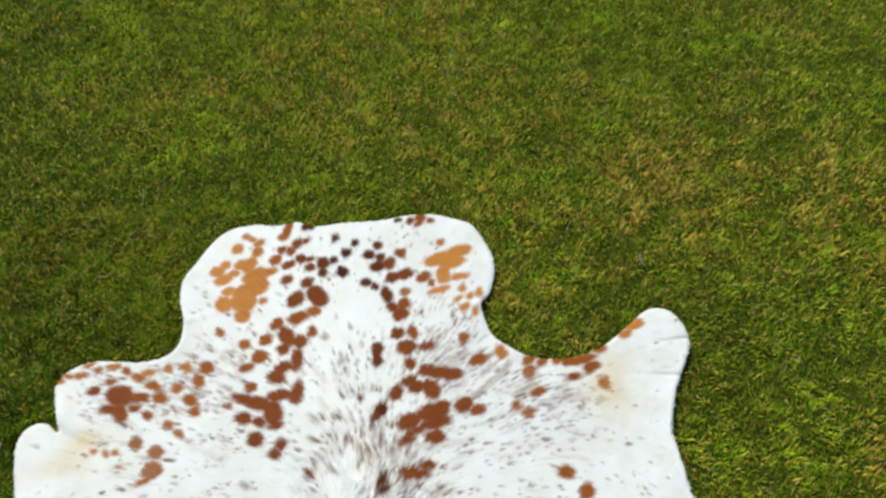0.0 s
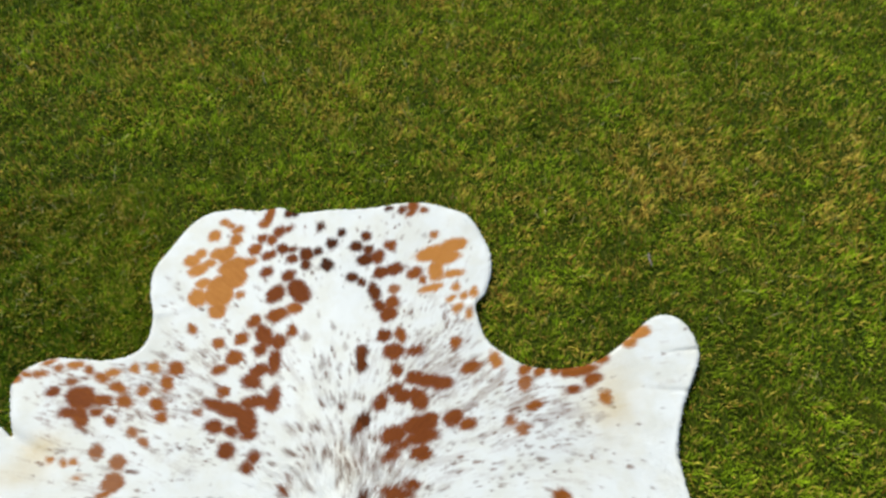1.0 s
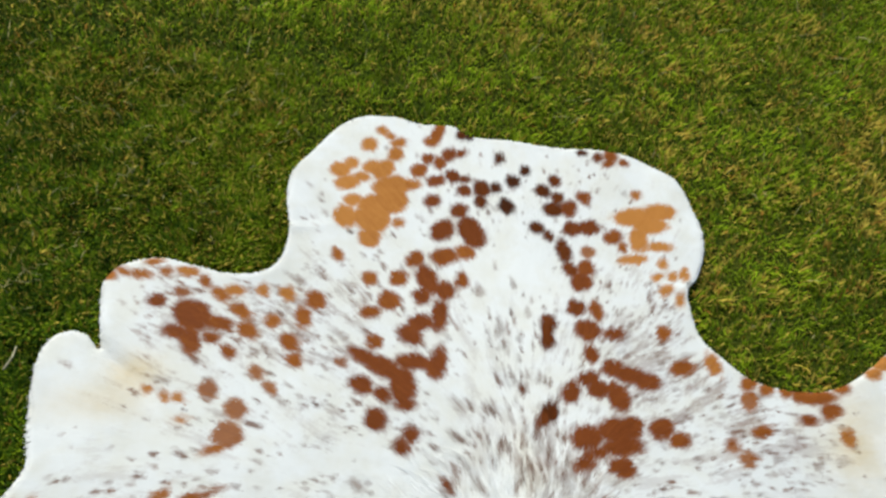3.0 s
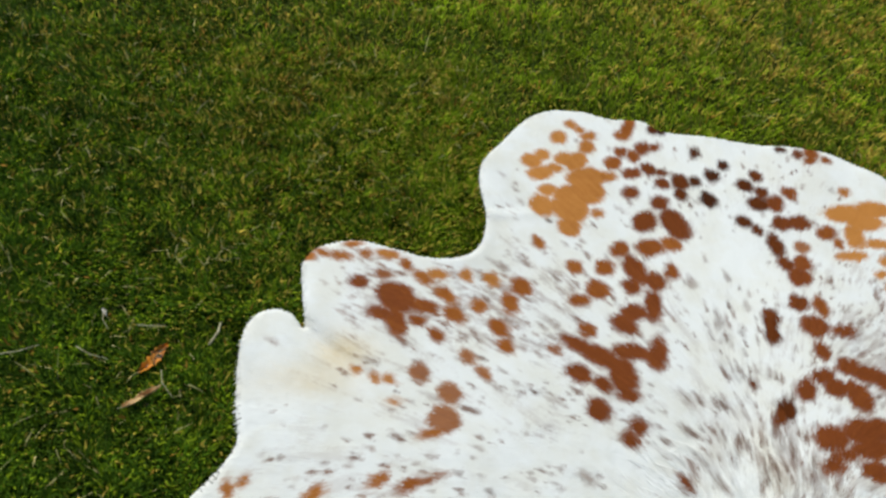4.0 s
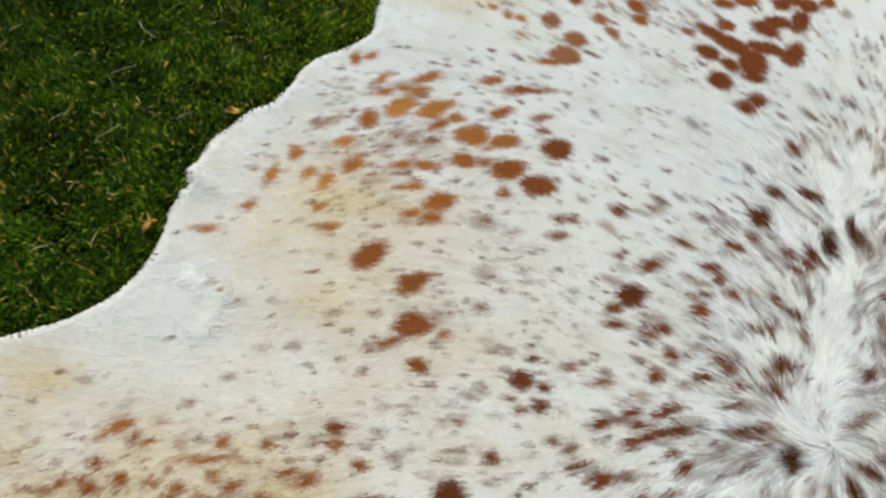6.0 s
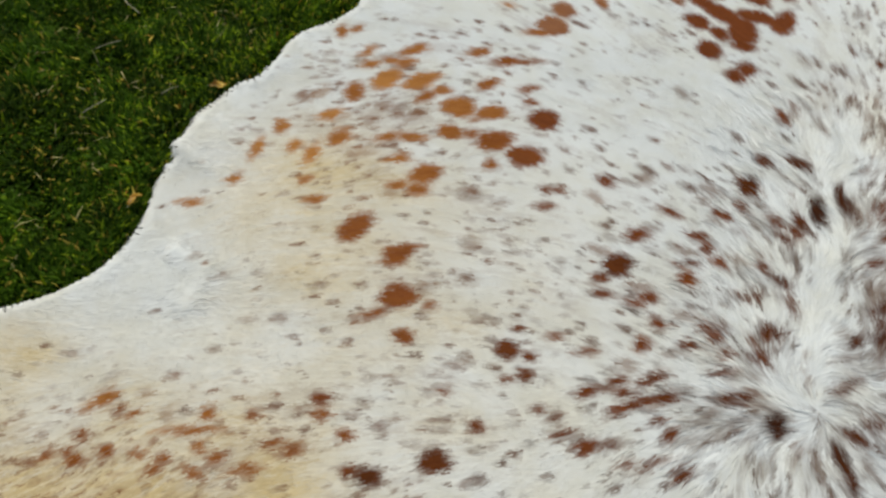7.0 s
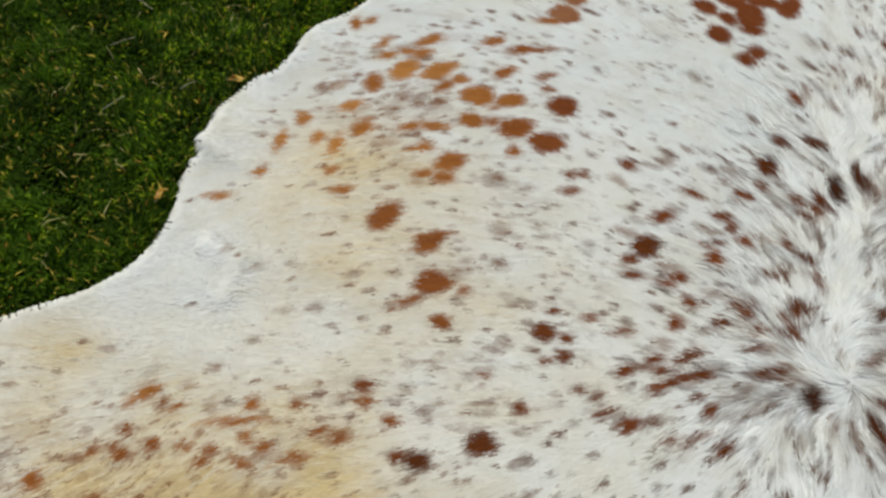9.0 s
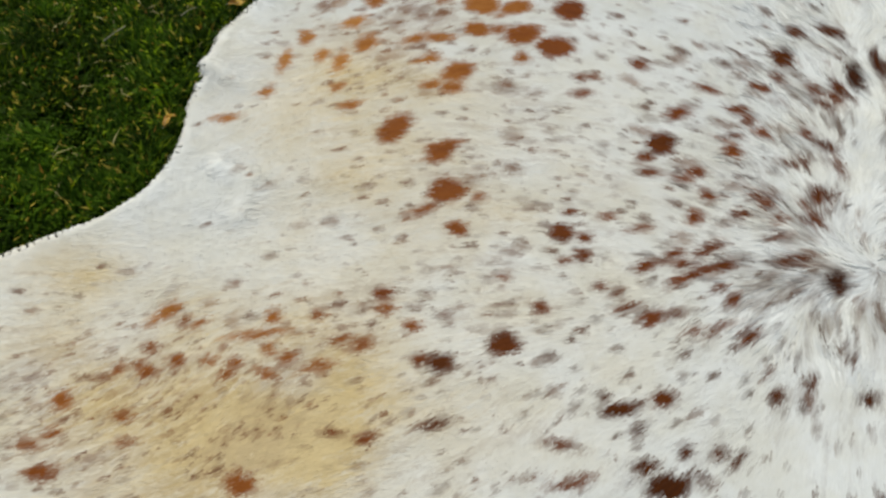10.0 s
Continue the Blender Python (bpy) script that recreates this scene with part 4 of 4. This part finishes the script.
    off = np.abs(rng.normal(0, 0.055, many)) * np.sign(rng.random(many) - 0.5)
    px, py = WHORL[0] + pick * (PART[0] - WHORL[0]) + off, WHORL[1] - 0.10 + pick * (PART[1] - WHORL[1] + 0.16)
    run = rng.uniform(0.018, 0.040, many) * (1 - 0.4 * smooth(np.abs(off), 0.05, 0.15))
    wave = 1.1 * (value_noise(px, py, 0.020, 33) - 0.5) + rng.normal(0, 0.16, many)
    w = rng.uniform(0.0007, 0.0014, many)
    mass = value_noise(px, py, 0.014, 34)
    glow = rng.uniform(0.94, 1.03, many)[:, None]
    left, right, shades, x, y = [], [], [], px, py
    for k, high in enumerate((0.0002, 0.0005, 0.0006, 0.0003)):
        bend = np.arctan2(picked(DIRY, x, y), picked(DIRX, x, y)) + wave * (0.4 + 0.4 * k)
        ux, uy = np.cos(bend), np.sin(bend)
        z = picked(HEIGHT, x, y) + high * (0.5 + mass)
        thin = w * (1.0, 0.95, 0.7, 0.12)[k]
        left.append(np.c_[x - uy * thin, y + ux * thin, z])
        right.append(np.c_[x + uy * thin, y - ux * thin, z])
        shades.append(picked(COAT, x - 0.004 * ux, y - 0.004 * uy) * glow)
        x, y = x + ux * run / 3, y + uy * run / 3
    verts = np.stack(left + right, 1).reshape(-1, 3)
    at = 8 * np.arange(many)[:, None]
    locks = mesh_from("spine_hair", verts, np.concatenate([at + [k, k + 4, k + 5, k + 1] for k in range(3)]), HAIR)
    tilt = np.c_[0.40 * (mass - 0.5) + rng.normal(0, 0.07, many), 0.40 * (value_noise(px, py, 0.016, 35) - 0.5) + rng.normal(0, 0.07, many), np.ones(many)]
    locks.normals_split_custom_set_from_vertices(np.repeat(tilt / np.linalg.norm(tilt, axis=1, keepdims=True), 8, 0).tolist())
    coloured(locks, "coat", np.clip(np.stack(shades + shades, 1).reshape(-1, 3), 0.004, 0.9))
    ob = tagged(new("spine_hair", locks), "long tousled hair along the back", kind="stuff")
    ob.parent = hide
    # wisps that stand out past the cut edge
    many = 5000
    pick = rng.integers(0, n, many)
    tuft = value_noise(OUTLINE[:, 0], OUTLINE[:, 1], 0.03, 71)[pick]
    flank = OUTLINE[pick, 1] < -0.5
    pick = pick[tuft + rng.normal(0, 0.12, many) > np.where(flank, 0.45, 0.85)]
    many = len(pick)
    base = OUTLINE[pick] - away[pick] * rng.uniform(0.001, 0.008, many)[:, None]
    bz = picked(HEIGHT, base[:, 0], base[:, 1])
    ang = np.arctan2(away[pick, 1], away[pick, 0]) + rng.normal(0, 0.5, many)
    run = rng.uniform(0.003, 0.009, many)
    u = np.c_[np.cos(ang), np.sin(ang)]
    w = rng.uniform(0.0003, 0.0006, many)[:, None]
    across = np.c_[-u[:, 1], u[:, 0]] * w
    tip = np.c_[base + u * run[:, None], bz + rng.uniform(-0.003, 0.003, many)]
    verts = np.stack([np.c_[base - across, bz], np.c_[base + across, bz], tip], 1).reshape(-1, 3)
    fringe = mesh_from("fringe", verts, np.arange(3 * many).reshape(-1, 3), HAIR)
    fringe.normals_split_custom_set_from_vertices(np.repeat(np.c_[0.25 * u, np.full(many, 0.97)], 3, 0).tolist())
    coloured(fringe, "coat", np.repeat(np.clip(picked(COAT, base[:, 0], base[:, 1]), 0.01, 0.9), 3, 0))
    ob = tagged(new("fringe", fringe), "wispy white hair along the edge", kind="stuff")
    ob.parent = hide
    return hide


def dryness(x, y):
    """How straw-coloured the turf is, from 0 to 1."""
    big = value_noise(x, y, 0.55, 81) * 0.5 + value_noise(x, y, 0.22, 82) * 0.3 + value_noise(x, y, 0.08, 83) * 0.2
    side = smooth(x + 1.0 * y, -0.75, 0.6)
    lush = np.exp(-(((x - 0.45) / 0.20) ** 2 + ((y + 0.14) / 0.20) ** 2))
    worn = np.exp(-(((x - 0.56) / 0.05) ** 2 + ((y - 0.10) / 0.04) ** 2))
    pale = np.exp(-(((x - 0.15) / 0.55) ** 2 + ((y - 0.70) / 0.26) ** 2)) + 0.8 * np.exp(-(((x - 1.10) / 0.35) ** 2 + ((y - 0.05) / 0.16) ** 2))
    rank = np.exp(-(((x - 1.16) / 0.22) ** 2 + ((y - 0.66) / 0.14) ** 2)) + np.exp(-(((x - 1.6) / 0.2) ** 2 + ((y - 0.38) / 0.2) ** 2))
    return np.clip(0.03 + 1.6 * (big - 0.47) * (0.12 + 1.08 * side) + 0.25 * side + 0.42 * pale + 0.6 * worn - 0.30 * lush - 0.3 * rank + 0.12 * smooth(x, 0.5, 1.0), 0, 1)


def grass():
    """Short turf: bent blades lying every way, thickest round the hide."""
    rng = np.random.default_rng(17)
    want = 900000
    x, y = rng.uniform(-2.0, 2.9, want), rng.uniform(-2.1, 2.7, want)
    middle = np.hypot((x + 0.1) / 1.2, (y - 0.1) / 1.2)
    reach = np.hypot(x - 0.45, y - 0.3) + 0.9 * (value_noise(x, y, 0.7, 89) - 0.5)
    keep = rng.random(want) < np.clip(1.5 - 0.55 * middle, 0.3, 1) * (1 - smooth(reach, 1.45, 2.4))
    ring, way = 0.9 + 6.1 * rng.random(110000) ** 0.8, 6.2832 * rng.random(110000)
    x, y = np.r_[x, 0.3 + ring * np.cos(way)], np.r_[y, 0.2 + ring * np.sin(way)]
    keep = np.r_[keep, rng.random(110000) < smooth(ring, 0.9, 2.2)]
    x, y = x[keep], y[keep]
    near_x, near_y = rng.uniform(-1.25, -0.35, 230000), rng.uniform(-1.10, 0.30, 230000)  # thicker beside the flank
    x, y = np.r_[x, near_x], np.r_[y, near_y]
    inside = (x > X0) & (x < X0 + CELL * (NX - 1)) & (y > Y0) & (y < Y0 + CELL * (NY - 1))
    deep = np.where(inside, picked(DEPTH, x, y), -1.0)
    keep = deep < 0.004
    x, y, deep = x[keep], y[keep], deep[keep]
    n = len(x)
    far = np.hypot(x, y + 0.3)
    dry = dryness(x, y)
    clump, tuft = value_noise(x, y, 0.035, 84), value_noise(x, y, 0.028, 86)
    length = rng.uniform(0.008, 0.020, n) * (0.6 + 0.8 * clump) * np.where(deep > -0.012, 0.55, 1.0)
    wide = rng.uniform(0.0007, 0.0015, n) * (1 + 0.13 * far + 1.1 * np.clip(far - 2.2, 0, 3))
    runner = rng.random(n) < 0.006  # long dead stems over the turf
    length, wide = np.where(runner & (deep < -0.06), length * 1.6 + 0.010, length), np.where(runner, wide * 0.6, wide)
    swirl = 6.28 * value_noise(x, y, 0.05, 85)
    ang = swirl * 1.6 + rng.normal(0, 1.1, n)
    lean = np.where(runner, rng.uniform(0.9, 1.3, n), rng.uniform(0.25, 1.35, n))
    ux, uy = np.cos(ang), np.sin(ang)
    bend = rng.uniform(0.1, 0.5, n)
    mx, my, mz = x + ux * length * 0.5 * np.sin(lean), y + uy * length * 0.5 * np.sin(lean), length * 0.5 * np.cos(lean) + 0.003
    tl = np.clip(lean + bend, 0, 1.75)
    tx, ty, tz = mx + ux * length * 0.5 * np.sin(tl), my + uy * length * 0.5 * np.sin(tl), np.maximum(mz + length * 0.5 * np.cos(tl), 0.002)
    twist = rng.uniform(-0.6, 0.6, n)
    ax, ay, az = -uy * wide, ux * wide, twist * wide
    low = np.stack([np.c_[x - ax, y - ay, 0 * x - 0.001], np.c_[x + ax, y + ay, 0 * x - 0.001]], 1)
    mid = np.stack([np.c_[mx - ax * 0.9, my - ay * 0.9, mz - az], np.c_[mx + ax * 0.9, my + ay * 0.9, mz + az]], 1)
    verts = np.concatenate([low, mid, np.c_[tx, ty, tz][:, None]], 1).reshape(-1, 3)
    at = 5 * np.arange(n)[:, None]
    faces = np.concatenate([at + [0, 1, 3], at + [0, 3, 2], at + [2, 3, 4]])
    me = mesh_from("grass", verts, faces, BLADE, False)
    # last factor paints the brighter grazing view of far turf into the green
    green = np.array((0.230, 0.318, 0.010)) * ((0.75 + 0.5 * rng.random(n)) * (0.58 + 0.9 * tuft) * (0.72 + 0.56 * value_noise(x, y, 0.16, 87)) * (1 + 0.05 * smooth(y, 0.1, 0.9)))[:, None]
    # turf is greener on the left; shade is painted into its dark tone too
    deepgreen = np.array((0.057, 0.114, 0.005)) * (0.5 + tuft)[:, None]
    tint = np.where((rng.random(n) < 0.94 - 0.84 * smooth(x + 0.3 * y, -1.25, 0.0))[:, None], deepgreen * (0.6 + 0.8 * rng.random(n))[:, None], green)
    straw = np.array((0.70, 0.53, 0.085)) * (0.5 + 0.7 * rng.random(n))[:, None]
    rust = np.array((0.48, 0.24, 0.040)) * (0.5 + 0.8 * rng.random(n))[:, None]
    dead = np.where((rng.random(n) < 0.10 + 0.22 * smooth(value_noise(x, y, 0.12, 88), 0.55, 0.85))[:, None], rust, straw)
    tint = np.where((rng.random(n) < 0.03 + 0.11 * smooth(x + 0.7 * y, -1.3, -0.4) + 0.78 * dry * smooth(0.5 * clump + 0.5 * value_noise(x, y, 0.06, 90), 0.22, 0.80))[:, None], dead, tint)
    tint = np.where(runner[:, None], np.array((0.52, 0.46, 0.20)) * (0.6 + 0.6 * rng.random(n))[:, None], tint)
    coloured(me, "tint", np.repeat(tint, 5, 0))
    return tagged(new("grass", me), "short green lawn turf with dry straw patches", "grass", kind="stuff")


LEAF_RUST = dry_material("rust_leaf", (0.035, 0.012, 0.004), (0.75, 0.27, 0.012), 170)
LEAF_TAN = dry_material("tan_leaf", (0.36, 0.18, 0.06), (0.66, 0.43, 0.19), 70)
LEAF_GOLD = dry_material("gold_leaf", (0.35, 0.16, 0.02), (0.62, 0.38, 0.05), 90)
STRAW = dry_material("straw", (0.24, 0.21, 0.11), (0.46, 0.42, 0.26), 120)
BARK = dry_material("grey_bark", (0.06, 0.045, 0.04), (0.26, 0.21, 0.18), 150)
PETAL = dry_material("petal", (0.30, 0.27, 0.22), (0.50, 0.47, 0.42), 120)


def part(name, me, parent, label=""):
    ob = tagged(new(name, me), label)
    ob.parent = parent
    return ob


def curled_blade(length, width, roll, arch, material, seed):
    """A thin leaf: pointed at both ends, rolled across, arched along, with a nibbled edge; the base lies at x = 0."""
    rng = random.Random(seed)
    nu, nv, thick = 18, 8, 0.0006
    layers = []
    for side in (1, -1):
        rng.seed(seed)
        for a in range(nu + 1):
            u = a / nu
            half = width / 2 * math.sin(math.pi * min(1, u * 0.94 + 0.04)) ** 0.75 * (1 + rng.uniform(-0.28, 0.16))
            for b in range(nv + 1):
                v = b / nv * 2 - 1
                bow = v * roll
                y = half * (math.sin(bow) / roll if roll else v)
                z = half * (1 - math.cos(bow)) / max(roll, 0.1) + arch * length * math.sin(math.pi * u) + 0.0012 * math.sin(9 * u + 3 * v + seed)
                layers.append((u * length, y + 0.12 * width * math.sin(5 * u + seed), z + side * thick / 2))
    faces, layer, w = [], (nu + 1) * (nv + 1), nv + 1
    for a in range(nu):
        for b in range(nv):
            q = (a * w + b, (a + 1) * w + b, (a + 1) * w + b + 1, a * w + b + 1)
            faces += [q, tuple(layer + k for k in reversed(q))]
    loop = [b for b in range(w)] + [a * w + nv for a in range(1, nu + 1)] + [nu * w + b for b in range(nv - 1, -1, -1)] + [a * w for a in range(nu - 1, 0, -1)]
    for k, a in enumerate(loop):
        b = loop[(k + 1) % len(loop)]
        faces.append((a, b, layer + b, layer + a))
    return mesh_from("blade", np.array(layers), np.array(faces), material)


def stem_mesh(name, points, thick, material):
    """A tapered, slightly knotty stem through the points."""
    line = []
    for k in range(len(points) - 1):
        for t in np.arange(8) / 8:
            line.append(Vector(points[k]).lerp(Vector(points[k + 1]), t))
    line.append(Vector(points[-1]))
    verts, n, sides = [], len(line), 7
    for k, p in enumerate(line):
        ahead = (line[min(k + 1, n - 1)] - line[max(k - 1, 0)]).normalized()
        side = ahead.cross(Vector((0, 0, 1))).normalized()
        up = side.cross(ahead)
        r = thick / 2 * (1 - 0.45 * k / n) * (1 + 0.12 * math.sin(k * 2.3)) * (0.4 if k in (0, n - 1) else 1)
        verts += [p + r * (math.cos(a) * side + math.sin(a) * up) for a in np.arange(sides) * 2 * math.pi / sides]
    faces = [(k * sides + a, k * sides + (a + 1) % sides, (k + 1) * sides + (a + 1) % sides, (k + 1) * sides + a) for k in range(n - 1) for a in range(sides)]
    return mesh_from(name, np.array(verts), np.array(faces), material)


def dead_leaf(x, y, z, angle, tilt, length, width, roll, arch, material, label, seed):
    leaf = tagged(new("dead_leaf"), label, "leaf", "dead leaves on the lawn")
    leaf.matrix_world = pose(x, y, z, tilt, 0, angle)
    part("blade", curled_blade(length, width, roll, arch, material, seed), leaf)
    rib = [(u * length, 0.12 * width * math.sin(5 * u + seed), arch * length * math.sin(math.pi * u) + 0.0012 * math.sin(9 * u + seed) + 0.0005)
           for u in (-0.12, 0.04, 0.2, 0.4, 0.6, 0.8, 0.95)]
    part("midrib", stem_mesh("midrib", rib, 0.0007, STRAW), leaf, "thin pale midrib and stalk")
    return leaf


def dry_stalk(name, start, end, thick, material, label, category, group=""):
    (ax, ay), (bx, by) = start, end
    mid = ((ax + bx) / 2 + 0.12 * (by - ay), (ay + by) / 2 - 0.12 * (bx - ax), 0.021)
    me = stem_mesh(name, ((0, 0, 0.016), (mid[0] - ax, mid[1] - ay, mid[2]), (bx - ax, by - ay, 0.017)), thick, material)
    ob = tagged(new(name, me), label, category, group)
    ob.location = (ax, ay, 0)
    return ob


def litter():
    """What has blown onto the lawn."""
    dead_leaf(-0.793, -0.384, 0.014, 56, 12, 0.052, 0.018, 1.1, 0.04, LEAF_RUST, "curled rust-orange dead leaf with black blotches on the lawn", 3)
    dead_leaf(-0.799, -0.434, 0.021, 40, -12, 0.050, 0.012, 1.5, -0.10, LEAF_TAN, "narrow tan dead leaf rolled up on the lawn", 5)
    dead_leaf(-0.770, -0.668, 0.014, 30, 10, 0.020, 0.010, 0.9, 0.10, LEAF_GOLD, "small golden dead leaf beside the cowhide", 8)
    dead_leaf(-0.772, -0.852, 0.014, 70, -10, 0.018, 0.009, 0.9, 0.10, LEAF_GOLD, "small golden dead leaf beside the cowhide", 11)
    dead_leaf(-0.853, -0.296, 0.018, -60, 20, 0.012, 0.006, 1.1, 0.10, PETAL, "small whitish fallen petal on the lawn", 17)
    dead_leaf(-1.024, -0.390, 0.016, 10, 15, 0.013, 0.008, 0.9, 0.10, PETAL, "small whitish fallen petal on the lawn", 23)
    for start, end in (((-0.929, -0.561), (-0.895, -0.584)), ((-0.958, -0.372), (-0.913, -0.355)), ((-0.872, -0.353), (-0.829, -0.369)),
                       ((-0.766, -0.378), (-0.745, -0.416)), ((-0.852, -0.302), (-0.840, -0.326)), ((-0.101, 0.636), (-0.097, 0.590)),
                       ((-0.913, -0.658), (-0.892, -0.635)), ((-0.875, -0.755), (-0.861, -0.728)), ((-0.812, -0.699), (-0.799, -0.682)), ((-0.809, -0.316), (-0.774, -0.314))):
        dry_stalk("straw_stalk", start, end, 0.0014, STRAW, "bleached dry grass stalk lying on the lawn", "straw", "straw stalks")
    dry_stalk("twig", (-0.717, -0.338), (-0.708, -0.303), 0.0034, STRAW, "short pale twig beside the cowhide leg", "twig")
    dry_stalk("twig", (0.678, -0.082), (0.673, -0.118), 0.0055, BARK, "short grey-brown twig lying in the turf", "twig")


ground()
cowhide()
grass()
litter()
